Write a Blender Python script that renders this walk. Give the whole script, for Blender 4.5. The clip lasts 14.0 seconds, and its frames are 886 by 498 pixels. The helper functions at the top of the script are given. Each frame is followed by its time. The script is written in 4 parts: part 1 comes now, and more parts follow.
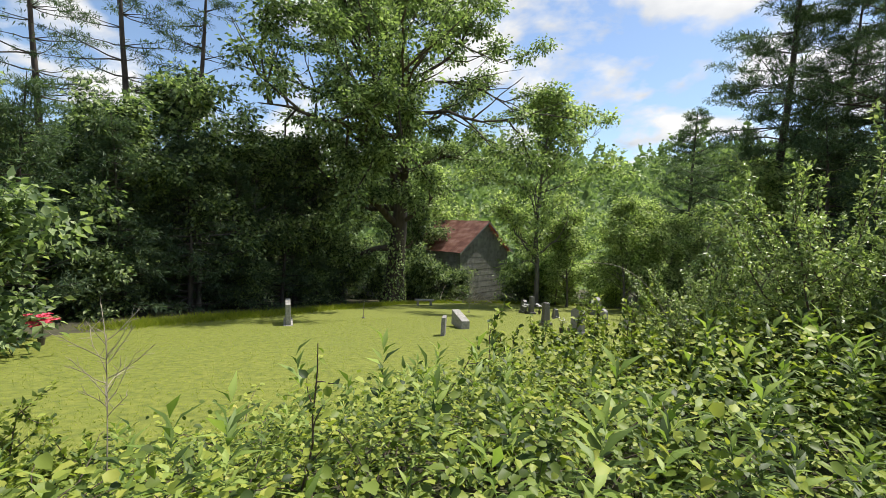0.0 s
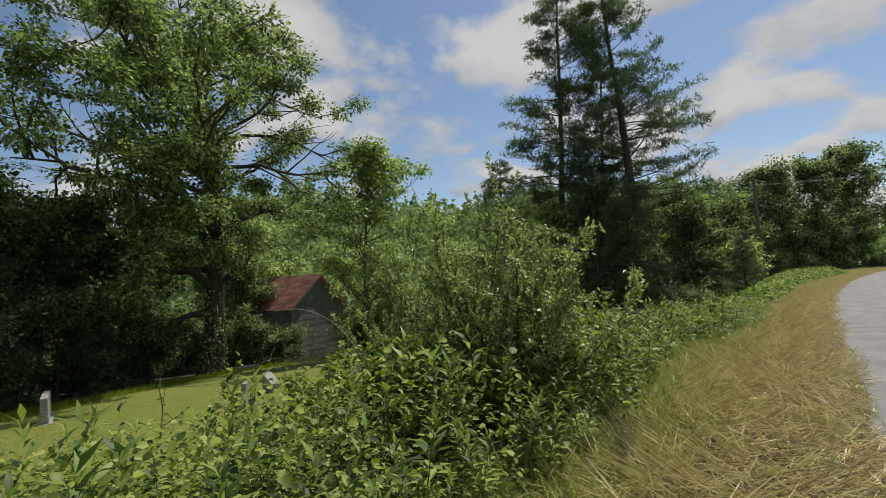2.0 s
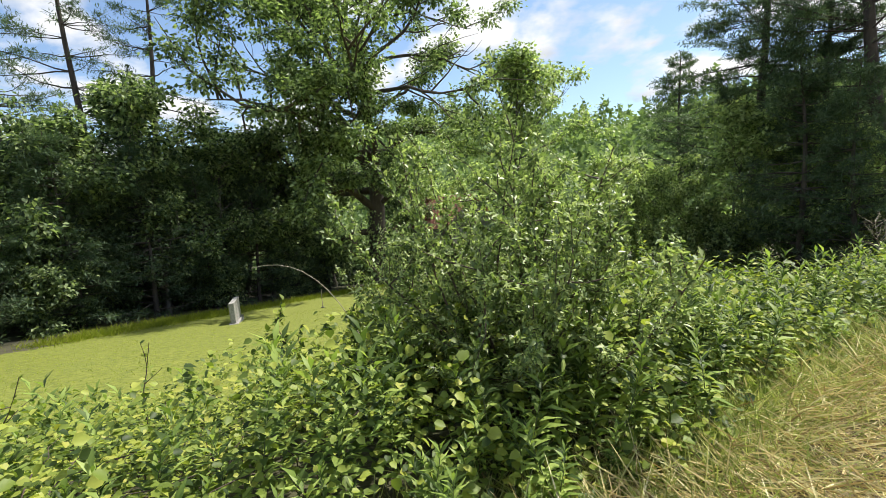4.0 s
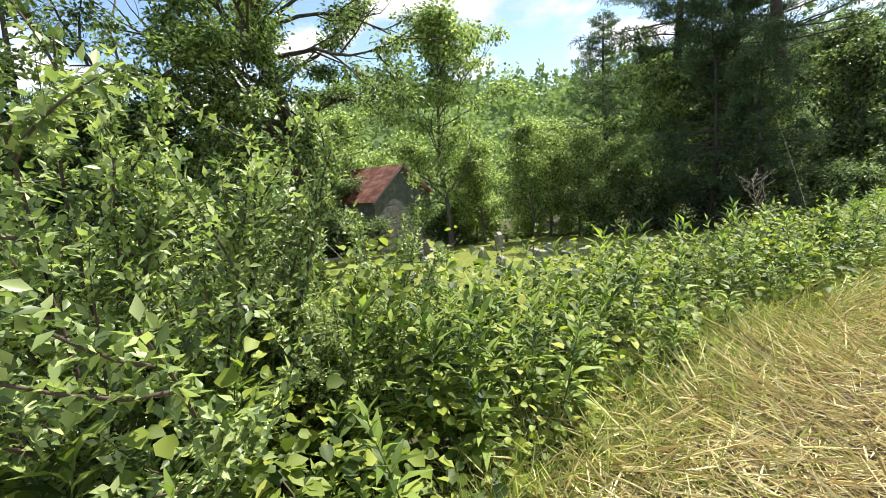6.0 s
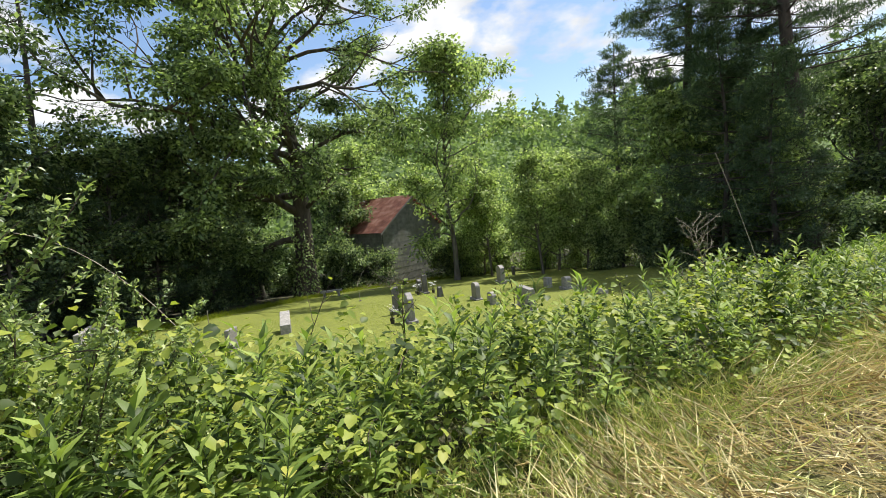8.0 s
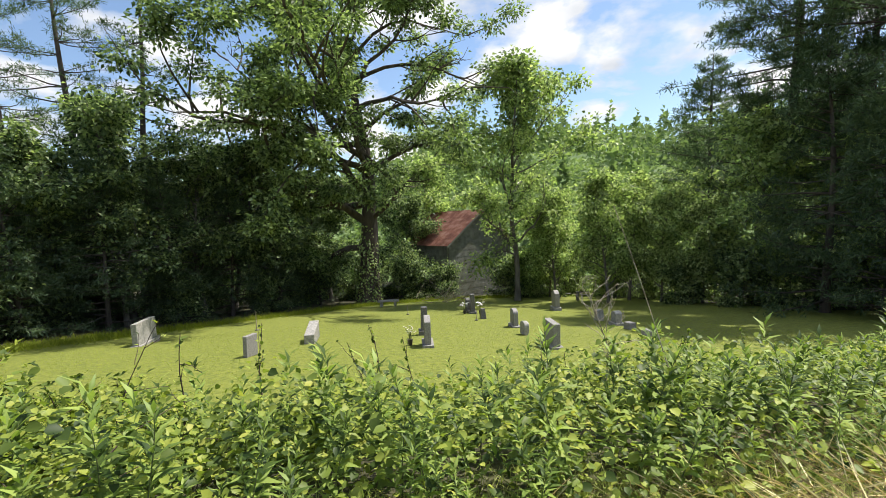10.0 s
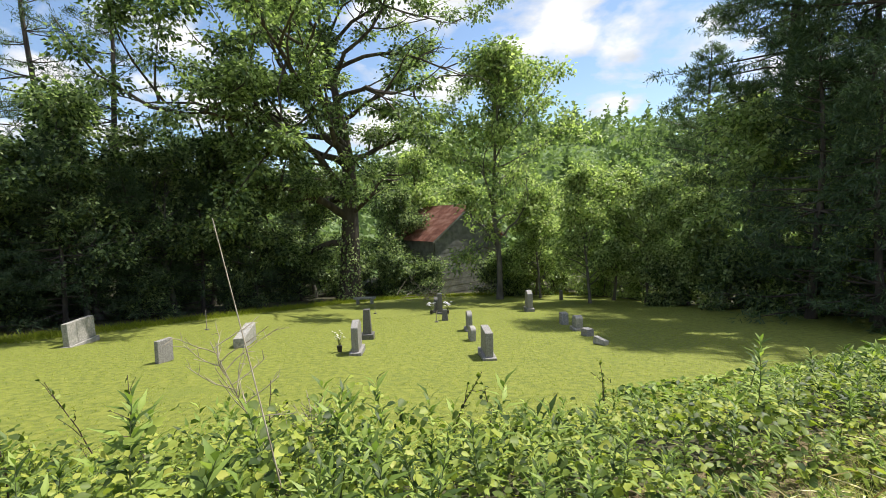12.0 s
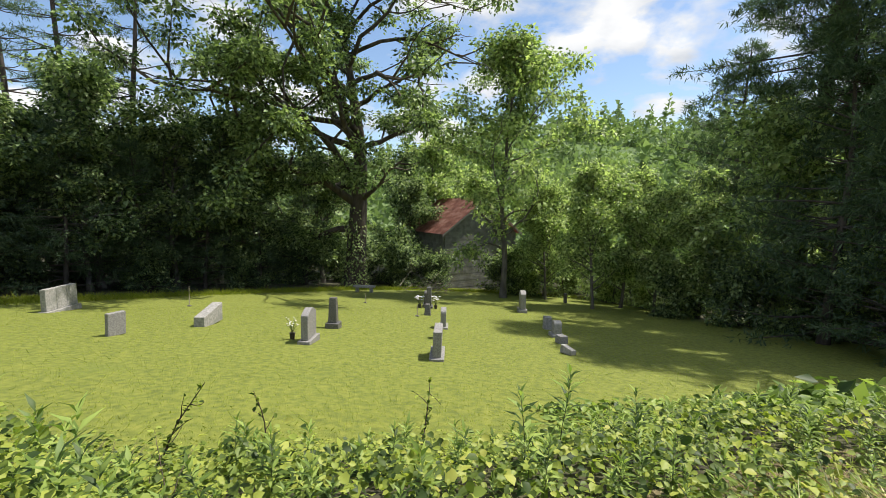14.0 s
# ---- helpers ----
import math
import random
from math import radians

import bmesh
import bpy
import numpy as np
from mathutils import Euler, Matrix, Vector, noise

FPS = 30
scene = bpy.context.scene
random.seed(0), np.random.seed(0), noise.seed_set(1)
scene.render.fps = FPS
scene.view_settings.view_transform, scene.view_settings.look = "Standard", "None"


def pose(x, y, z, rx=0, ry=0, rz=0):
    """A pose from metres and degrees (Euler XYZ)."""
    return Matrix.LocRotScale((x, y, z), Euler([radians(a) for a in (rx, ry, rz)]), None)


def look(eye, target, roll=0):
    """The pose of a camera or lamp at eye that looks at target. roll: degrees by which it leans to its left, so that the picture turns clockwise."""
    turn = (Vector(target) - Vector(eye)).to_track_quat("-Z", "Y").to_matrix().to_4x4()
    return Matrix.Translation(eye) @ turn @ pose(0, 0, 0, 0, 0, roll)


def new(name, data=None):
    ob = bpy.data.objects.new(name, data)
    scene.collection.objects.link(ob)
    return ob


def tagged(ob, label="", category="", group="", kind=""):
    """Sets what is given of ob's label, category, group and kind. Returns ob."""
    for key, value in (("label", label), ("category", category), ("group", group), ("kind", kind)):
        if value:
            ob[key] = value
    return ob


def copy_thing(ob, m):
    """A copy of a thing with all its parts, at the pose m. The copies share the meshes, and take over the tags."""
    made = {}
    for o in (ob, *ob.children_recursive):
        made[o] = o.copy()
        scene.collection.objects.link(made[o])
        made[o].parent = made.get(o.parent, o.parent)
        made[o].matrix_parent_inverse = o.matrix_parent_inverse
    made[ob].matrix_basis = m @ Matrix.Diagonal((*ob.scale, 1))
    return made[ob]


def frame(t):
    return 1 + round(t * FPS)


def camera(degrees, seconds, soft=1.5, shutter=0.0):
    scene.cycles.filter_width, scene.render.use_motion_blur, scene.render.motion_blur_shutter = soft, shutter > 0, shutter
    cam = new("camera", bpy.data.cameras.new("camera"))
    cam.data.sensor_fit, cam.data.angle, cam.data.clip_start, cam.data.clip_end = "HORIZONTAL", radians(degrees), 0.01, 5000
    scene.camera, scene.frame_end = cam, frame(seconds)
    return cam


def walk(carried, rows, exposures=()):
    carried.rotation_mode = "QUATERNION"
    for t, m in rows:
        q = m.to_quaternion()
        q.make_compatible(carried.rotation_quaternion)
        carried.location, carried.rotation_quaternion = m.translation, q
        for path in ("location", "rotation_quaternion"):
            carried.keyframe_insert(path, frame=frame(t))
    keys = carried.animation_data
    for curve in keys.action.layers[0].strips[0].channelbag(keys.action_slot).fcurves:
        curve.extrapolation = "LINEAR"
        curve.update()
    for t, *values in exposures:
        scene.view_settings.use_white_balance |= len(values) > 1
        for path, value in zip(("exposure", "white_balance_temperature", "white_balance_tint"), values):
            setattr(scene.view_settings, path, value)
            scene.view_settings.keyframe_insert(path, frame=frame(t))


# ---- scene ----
cam = camera(87.7, 14.0, 0.85)
PATH = [
    (0, (-0.002, -0.007, 1.395), (-0.003, 1.992, 1.308), 2.1),
    (0.5, (0.238, -0.025, 1.391), (0.414, 1.967, 1.411), 0.9),
    (1, (0.674, -0.065, 1.361), (1.128, 1.878, 1.499), -0.7),
    (1.5, (1.102, -0.283, 1.388), (1.72, 1.611, 1.557), -2.5),
    (2, (1.527, -0.376, 1.349), (2.168, 1.515, 1.472), -3.2),
    (2.5, (2.023, -0.345, 1.488), (2.623, 1.562, 1.474), -2.6),
    (3, (2.555, -0.165, 1.553), (2.948, 1.79, 1.397), -1.3),
    (3.2, (2.694, -0.08, 1.559), (2.938, 1.897, 1.382), -1.3),
    (5.3, (4.206, 1.654, 1.511), (4.013, 3.63, 1.269), -4.6),
    (5.5, (4.389, 1.736, 1.456), (4.351, 3.717, 1.179), -4.6),
    (6, (4.858, 1.948, 1.435), (4.982, 3.915, 1.097), -6.0),
    (6.5, (5.163, 2.02, 1.421), (5.254, 3.99, 1.088), -7.8),
    (7, (5.472, 2.137, 1.379), (5.603, 4.114, 1.106), -6.1),
    (7.1, (5.542, 2.188, 1.39), (5.692, 4.166, 1.131), -6.7),
    (7.5, (5.973, 2.355, 1.416), (6.097, 4.338, 1.187), -5.5),
    (8, (6.239, 2.554, 1.42), (6.281, 4.543, 1.216), -5.7),
    (8.5, (6.474, 2.687, 1.434), (6.403, 4.679, 1.275), -5.6),
    (8.7, (6.63, 2.758, 1.444), (6.525, 4.752, 1.321), -4.7),
    (10.8, (9.274, 3.891, 1.635), (8.868, 5.845, 1.498), -2.5),
    (11, (9.462, 4.062, 1.64), (9.055, 6.015, 1.497), -2.4),
    (11.5, (9.952, 4.47, 1.648), (9.548, 6.423, 1.495), -2.4),
    (12, (10.461, 4.889, 1.601), (10.072, 6.845, 1.447), -2.2),
    (12.5, (10.971, 5.255, 1.561), (10.571, 7.209, 1.406), -1.6),
    (13, (11.489, 5.518, 1.544), (11.049, 7.462, 1.38), -0.6),
    (13.5, (11.913, 5.788, 1.527), (11.439, 7.723, 1.349), 0.7),
    (14, (12.302, 6.075, 1.501), (11.775, 7.995, 1.32), 1.3),
]
walk(cam, [(t, look(eye, target, roll)) for t, eye, target, roll in PATH],
     exposures=[(0.0, 0.5), (0.5, 0.4), (1.0, 0.0), (1.5, -0.3), (2.0, -0.3), (2.7, 0.1), (3.2, 0.5), (5.5, 0.8), (6.5, 1.05), (7.5, 0.72), (8.5, 0.55), (11.0, 0.7), (14.0, 0.55)])

# ---- light ----
SUN_AZ, SUN_EL = math.atan2(0.83, 0.56), radians(61)   # clockwise from +y
SUN_DIR = Vector((math.sin(SUN_AZ) * math.cos(SUN_EL), math.cos(SUN_AZ) * math.cos(SUN_EL), math.sin(SUN_EL)))
sun = new("sun", bpy.data.lights.new("sun", "SUN"))
sun.data.energy, sun.data.angle, sun.data.color = 5.0, radians(0.6), (1.0, 0.95, 0.86)
sun.matrix_world = look(SUN_DIR * 100, (0, 0, 0))

world = bpy.data.worlds.new("world")
scene.world = world
world.use_nodes = True
wt = world.node_tree
wn, wl = wt.nodes, wt.links
wn.clear()


def wnode(kind, **kw):
    n = wn.new(kind)
    for k, v in kw.items():
        n.inputs[k].default_value = v
    return n


sky = wn.new("ShaderNodeTexSky")
sky.sky_type, sky.sun_disc, sky.sun_elevation, sky.sun_rotation = "NISHITA", False, SUN_EL, SUN_AZ
sky.air_density, sky.dust_density, sky.ozone_density = 1.0, 0.6, 2.0
coord = wn.new("ShaderNodeTexCoord")
flat = wn.new("ShaderNodeSeparateXYZ")
wl.new(coord.outputs["Generated"], flat.inputs[0])
lift = wn.new("ShaderNodeMath"); lift.operation = "MAXIMUM"; lift.inputs[1].default_value = 0.0
wl.new(flat.outputs[2], lift.inputs[0])
lift2 = wn.new("ShaderNodeMath"); lift2.operation = "ADD"; lift2.inputs[1].default_value = 0.34
wl.new(lift.outputs[0], lift2.inputs[0])
dome = wn.new("ShaderNodeVectorMath"); dome.operation = "DIVIDE"
both = wn.new("ShaderNodeCombineXYZ")
for k in range(3):
    wl.new(lift2.outputs[0], both.inputs[k])
wl.new(coord.outputs["Generated"], dome.inputs[0])
wl.new(both.outputs[0], dome.inputs[1])
puff = wnode("ShaderNodeTexNoise", Scale=3.0, Detail=9.0, Roughness=0.52, Distortion=0.15)
wl.new(dome.outputs[0], puff.inputs["Vector"])
cover = wn.new("ShaderNodeValToRGB")
cover.color_ramp.elements[0].position, cover.color_ramp.elements[1].position = 0.475, 0.565
cover.color_ramp.elements[0].color, cover.color_ramp.elements[1].color = (0, 0, 0, 1), (1, 1, 1, 1)
wl.new(puff.outputs["Fac"], cover.inputs[0])
shade_noise = wnode("ShaderNodeTexNoise", Scale=3.1, Detail=5.0, Roughness=0.5)
wl.new(dome.outputs[0], shade_noise.inputs["Vector"])
cloud_tone = wn.new("ShaderNodeValToRGB")
cloud_tone.color_ramp.elements[0].position, cloud_tone.color_ramp.elements[1].position = 0.36, 0.62
cloud_tone.color_ramp.elements[0].color, cloud_tone.color_ramp.elements[1].color = (0.55, 0.6, 0.68, 1), (1, 1, 1, 1)
wl.new(shade_noise.outputs["Fac"], cloud_tone.inputs[0])
sky_bg = wnode("ShaderNodeBackground", Strength=0.12)
cloud_bg = wnode("ShaderNodeBackground", Strength=0.72)
wl.new(sky.outputs[0], sky_bg.inputs[0])
wl.new(cloud_tone.outputs[0], cloud_bg.inputs[0])
blend = wn.new("ShaderNodeMixShader")
wl.new(cover.outputs[0], blend.inputs[0])
wl.new(sky_bg.outputs[0], blend.inputs[1])
wl.new(cloud_bg.outputs[0], blend.inputs[2])
wout = wn.new("ShaderNodeOutputWorld")
wl.new(blend.outputs[0], wout.inputs[0])

# ---- materials ----


def ramp_node(nt, stops):
    r = nt.nodes.new("ShaderNodeValToRGB")
    e = r.color_ramp.elements
    while len(e) < len(stops):
        e.new(0.5)
    for el, (p, c) in zip(e, stops):
        el.position, el.color = p, (*c, 1)
    return r


def surface(name, stops, scale=4.0, detail=6.0, rough=0.8, bump=0.3, bump_scale=40.0, metal=0.0, stains=None, stretch=(1, 1, 1)):
    """A solid surface: a noise ramp of colours, optional darker stains, fine relief."""
    m = bpy.data.materials.new(name)
    m.use_nodes = True
    nt = m.node_tree
    b = nt.nodes["Principled BSDF"]
    tc = nt.nodes.new("ShaderNodeTexCoord")
    mp = nt.nodes.new("ShaderNodeMapping")
    mp.inputs["Scale"].default_value = stretch
    nt.links.new(tc.outputs["Object"], mp.inputs[0])
    n = nt.nodes.new("ShaderNodeTexNoise")
    n.inputs["Scale"].default_value, n.inputs["Detail"].default_value = scale, detail
    nt.links.new(mp.outputs[0], n.inputs["Vector"])
    r = ramp_node(nt, stops)
    nt.links.new(n.outputs["Fac"], r.inputs[0])
    col = r.outputs[0]
    if stains:
        n2 = nt.nodes.new("ShaderNodeTexNoise")
        n2.inputs["Scale"].default_value, n2.inputs["Detail"].default_value = stains[0], 8.0
        nt.links.new(mp.outputs[0], n2.inputs["Vector"])
        r2 = ramp_node(nt, [(stains[2], (0, 0, 0)), (stains[2] + 0.12, (1, 1, 1))])
        nt.links.new(n2.outputs["Fac"], r2.inputs[0])
        mx = nt.nodes.new("ShaderNodeMix"); mx.data_type = "RGBA"
        nt.links.new(r2.outputs[0], mx.inputs[0])
        nt.links.new(col, mx.inputs[6])
        mx.inputs[7].default_value = (*stains[1], 1)
        col = mx.outputs[2]
    nt.links.new(col, b.inputs["Base Color"])
    b.inputs["Roughness"].default_value, b.inputs["Metallic"].default_value = rough, metal
    if bump:
        n3 = nt.nodes.new("ShaderNodeTexNoise")
        n3.inputs["Scale"].default_value, n3.inputs["Detail"].default_value = bump_scale, 4.0
        nt.links.new(mp.outputs[0], n3.inputs["Vector"])
        bp = nt.nodes.new("ShaderNodeBump")
        bp.inputs["Strength"].default_value, bp.inputs["Distance"].default_value = bump, 0.03
        nt.links.new(n3.outputs["Fac"], bp.inputs["Height"])
        nt.links.new(bp.outputs[0], b.inputs["Normal"])
    return m


def leafy(name, stops, through_light=0.35, rough=0.5, spec=0.35, patch=0.6, patch_scale=0.8, tint=(1.4, 1.55, 0.8)):
    """Leaves: every leaf takes its own colour, with larger patches of lighter and darker growth."""
    m = bpy.data.materials.new(name)
    m.use_nodes = True
    nt = m.node_tree
    b = nt.nodes["Principled BSDF"]
    geo = nt.nodes.new("ShaderNodeNewGeometry")
    tc = nt.nodes.new("ShaderNodeTexCoord")
    n = nt.nodes.new("ShaderNodeTexNoise")
    n.inputs["Scale"].default_value, n.inputs["Detail"].default_value = patch_scale, 3.0
    nt.links.new(tc.outputs["Object"], n.inputs["Vector"])
    mx = nt.nodes.new("ShaderNodeMix")
    mx.inputs[0].default_value = 1 - patch
    nt.links.new(n.outputs["Fac"], mx.inputs[2])
    nt.links.new(geo.outputs["Random Per Island"], mx.inputs[3])
    r = ramp_node(nt, stops)
    nt.links.new(mx.outputs[0], r.inputs[0])
    nt.links.new(r.outputs[0], b.inputs["Base Color"])
    b.inputs["Roughness"].default_value = rough
    b.inputs["Specular IOR Level"].default_value = spec
    tr = nt.nodes.new("ShaderNodeBsdfTranslucent")
    glow = nt.nodes.new("ShaderNodeMix"); glow.data_type = "RGBA"; glow.blend_type = "MULTIPLY"
    glow.inputs[0].default_value = 1.0
    nt.links.new(r.outputs[0], glow.inputs[6])
    glow.inputs[7].default_value = (*tint, 1)
    nt.links.new(glow.outputs[2], tr.inputs[0])
    ms = nt.nodes.new("ShaderNodeMixShader")
    ms.inputs[0].default_value = through_light
    nt.links.new(b.outputs[0], ms.inputs[1])
    nt.links.new(tr.outputs[0], ms.inputs[2])
    nt.links.new(ms.outputs[0], nt.nodes["Material Output"].inputs[0])
    return m


GREEN = [(0.25, (0.035, 0.075, 0.012)), (0.5, (0.075, 0.15, 0.022)), (0.75, (0.16, 0.26, 0.04))]
M = {
    "lawn": surface("lawn_grass", [(0.3, (0.098, 0.119, 0.014)), (0.5, (0.15, 0.174, 0.02)), (0.7, (0.208, 0.218, 0.032))], 7.0, 12, 0.9, 0.7, 60, stains=(0.5, (0.135, 0.165, 0.022), 0.62)),
    "soil": surface("bank_soil", [(0.3, (0.035, 0.03, 0.015)), (0.7, (0.07, 0.07, 0.025))], 3, 6, 0.95, 0.8, 20),
    "thatch": surface("dry_thatch", [(0.3, (0.08, 0.055, 0.028)), (0.5, (0.17, 0.13, 0.065)), (0.7, (0.28, 0.23, 0.12))], 7, 8, 0.95, 1.0, 60, stains=(1.2, (0.14, 0.16, 0.035), 0.56)),
    "forest_floor": surface("forest_floor", [(0.3, (0.03, 0.028, 0.014)), (0.7, (0.07, 0.065, 0.03))], 1.2, 8, 0.95, 0.8, 12),
    "hill": surface("hill_meadow", [(0.3, (0.05, 0.09, 0.02)), (0.7, (0.10, 0.16, 0.03))], 0.05, 8, 0.95, 0.5, 1.0),
    "asphalt": surface("asphalt", [(0.3, (0.20, 0.19, 0.18)), (0.7, (0.29, 0.275, 0.26))], 2.2, 10, 0.9, 0.5, 220, stains=(0.5, (0.17, 0.165, 0.16), 0.58)),
    "granite": surface("grey_granite", [(0.35, (0.17, 0.16, 0.155)), (0.65, (0.28, 0.265, 0.255))], 26, 8, 0.65, 0.25, 160, stains=(3.0, (0.24, 0.24, 0.22), 0.6)),
    "dark_granite": surface("dark_granite", [(0.35, (0.07, 0.066, 0.066)), (0.65, (0.15, 0.14, 0.138))], 30, 8, 0.4, 0.15, 160, stains=(3.0, (0.1, 0.1, 0.09), 0.62)),
    "old_marble": surface("weathered_marble", [(0.3, (0.2, 0.19, 0.175)), (0.7, (0.36, 0.345, 0.32))], 12, 8, 0.75, 0.3, 90, stains=(2.4, (0.2, 0.2, 0.18), 0.54)),
    "rust_roof": surface("rusty_roof_iron", [(0.28, (0.13, 0.045, 0.03)), (0.5, (0.25, 0.10, 0.07)), (0.72, (0.40, 0.23, 0.19))], 1.4, 9, 0.7, 0.35, 30, stains=(0.8, (0.09, 0.03, 0.02), 0.6), stretch=(1, 1, 1)),
    # whitewash darkened all over: tree shade on the gable is put into its colour
    "barn_board": surface("shaded_whitewash_board", [(0.3, (0.10, 0.10, 0.09)), (0.7, (0.22, 0.22, 0.20))], 2.0, 8, 0.9, 0.4, 30, stains=(1.0, (0.12, 0.12, 0.10), 0.52)),
    "oak_bark": surface("oak_bark", [(0.3, (0.035, 0.027, 0.020)), (0.6, (0.09, 0.072, 0.054)), (0.8, (0.18, 0.155, 0.12))], 3.2, 9, 0.95, 1.0, 16, stretch=(1, 1, 0.25)),
    "pine_bark": surface("pine_bark", [(0.3, (0.035, 0.028, 0.024)), (0.7, (0.10, 0.08, 0.065))], 4, 8, 0.95, 1.0, 14, stretch=(1, 1, 0.3)),
    "grey_bark": surface("grey_bark", [(0.3, (0.07, 0.06, 0.05)), (0.7, (0.17, 0.155, 0.13))], 5, 8, 0.95, 0.8, 20, stretch=(1, 1, 0.3)),
    "stem": surface("green_stem", [(0.3, (0.06, 0.09, 0.025)), (0.7, (0.12, 0.14, 0.045))], 12, 4, 0.7, 0),
    "dry_stem": surface("dry_stem", [(0.3, (0.20, 0.16, 0.11)), (0.7, (0.42, 0.37, 0.29))], 12, 4, 0.85, 0),
    "dark_stem": surface("dark_stem", [(0.3, (0.045, 0.03, 0.025)), (0.7, (0.11, 0.075, 0.055))], 12, 4, 0.8, 0),
    "pole_wood": surface("pole_wood", [(0.3, (0.09, 0.075, 0.06)), (0.7, (0.17, 0.15, 0.125))], 3, 8, 0.9, 0.5, 20, stretch=(1, 1, 0.1)),
    "wire": surface("wire", [(0.3, (0.05, 0.05, 0.05)), (0.7, (0.09, 0.09, 0.09))], 3, 2, 0.6, 0),
    "flower_red": surface("red_petals", [(0.3, (0.5, 0.03, 0.06)), (0.7, (0.75, 0.09, 0.16))], 14, 3, 0.6, 0),
    "flower_white": surface("white_petals", [(0.3, (0.62, 0.6, 0.6)), (0.7, (0.8, 0.78, 0.78))], 14, 3, 0.6, 0),
    "vase": surface("bronze_vase", [(0.3, (0.05, 0.045, 0.04)), (0.7, (0.1, 0.085, 0.07))], 8, 3, 0.5, 0, metal=0.4),
    "oak_leaf": leafy("oak_leaves", [(0.28, (0.05, 0.08, 0.032)), (0.5, (0.165, 0.23, 0.09)), (0.74, (0.36, 0.44, 0.20))], 0.36, 0.45, 0.28, 0.4),
    "wood_leaf": leafy("woodland_leaves", [(0.28, (0.03, 0.052, 0.024)), (0.5, (0.125, 0.18, 0.08)), (0.74, (0.34, 0.41, 0.19))], 0.4, 0.45, 0.28, 0.45),
    # young foliage; its lighter green also puts sunlight into thicket and barn trees
    "light_leaf": leafy("young_and_sunlit_leaves", [(0.28, (0.10, 0.15, 0.055)), (0.5, (0.29, 0.36, 0.15)), (0.74, (0.48, 0.54, 0.27))], 0.5, 0.45, 0.4, 0.4, 0.8, (1.35, 1.5, 0.75)),
    "needle": leafy("pine_needles", [(0.3, (0.045, 0.075, 0.042)), (0.5, (0.08, 0.125, 0.066)), (0.72, (0.14, 0.19, 0.10))], 0.3, 0.6, 0.25),
    "far_leaf": leafy("hillside_leaves", [(0.3, (0.11, 0.15, 0.075)), (0.5, (0.19, 0.26, 0.115)), (0.72, (0.29, 0.36, 0.16))], 0.3, 0.7, 0.2, 0.75, 0.06),
    "weed_leaf": leafy("weed_leaves", [(0.2, (0.04, 0.07, 0.016)), (0.5, (0.165, 0.24, 0.05)), (0.8, (0.33, 0.41, 0.10))], 0.34, 0.5, 0.25, 0.35, 1.4),
    "vine_leaf": leafy("vine_leaves", [(0.2, (0.032, 0.058, 0.012)), (0.48, (0.165, 0.22, 0.037)), (0.75, (0.34, 0.38, 0.07)), (0.92, (0.44, 0.40, 0.10))], 0.34, 0.5, 0.25, 0.35, 1.1),
    "silver_leaf": leafy("silvery_leaves", [(0.3, (0.085, 0.125, 0.04)), (0.5, (0.215, 0.285, 0.095)), (0.75, (0.41, 0.47, 0.20))], 0.34, 0.4, 0.45, 0.3, 1.2),
    "straw": leafy("straw_blades", [(0.1, (0.22, 0.15, 0.06)), (0.3, (0.54, 0.43, 0.19)), (0.52, (0.76, 0.66, 0.36)), (0.72, (0.84, 0.77, 0.48)), (0.86, (0.4, 0.46, 0.13))], 0.15, 0.65, 0.35, 0.25, 1.6, (1.0, 0.95, 0.8)),
    "fringe": leafy("fringe_blades", [(0.2, (0.15, 0.19, 0.05)), (0.5, (0.34, 0.39, 0.12)), (0.8, (0.60, 0.56, 0.26))], 0.35, 0.6, 0.25, 0.4, 1.5),
    "grass": leafy("grass_blades", [(0.2, (0.12, 0.155, 0.016)), (0.5, (0.2, 0.24, 0.024)), (0.8, (0.3, 0.31, 0.05))], 0.4, 0.7, 0.15, 0.5, 0.7),
}
# ---- mesh helpers ----
rng = np.random.default_rng(7)


def npmesh(name, v, faces, mat, smooth=False):
    """A mesh from an array of points and one of equal-sided faces."""
    me = bpy.data.meshes.new(name)
    v, faces = np.asarray(v, np.float32), np.asarray(faces, np.int32)
    k = faces.shape[1]
    me.vertices.add(len(v))
    me.vertices.foreach_set("co", v.ravel())
    me.loops.add(faces.size)
    me.loops.foreach_set("vertex_index", faces.ravel())
    me.polygons.add(len(faces))
    me.polygons.foreach_set("loop_start", np.arange(0, faces.size, k, dtype=np.int32))
    me.polygons.foreach_set("loop_total", np.full(len(faces), k, np.int32))
    if smooth:
        me.polygons.foreach_set("use_smooth", np.ones(len(faces), bool))
    me.materials.append(mat)
    me.update(calc_edges=True)
    return me


def put(name, me, parent=None, label=""):
    ob = new(name, me)
    if parent is not None:
        ob.parent = parent
    return tagged(ob, label)


def part(name, bm, mat, parent=None, label="", smooth=False):
    me = bpy.data.meshes.new(name)
    bm.to_mesh(me)
    bm.free()
    me.materials.append(mat)
    if smooth:
        for p in me.polygons:
            p.use_smooth = True
    return put(name, me, parent, label)


def unit(a):
    return a / np.maximum(np.linalg.norm(a, axis=-1, keepdims=True), 1e-9)


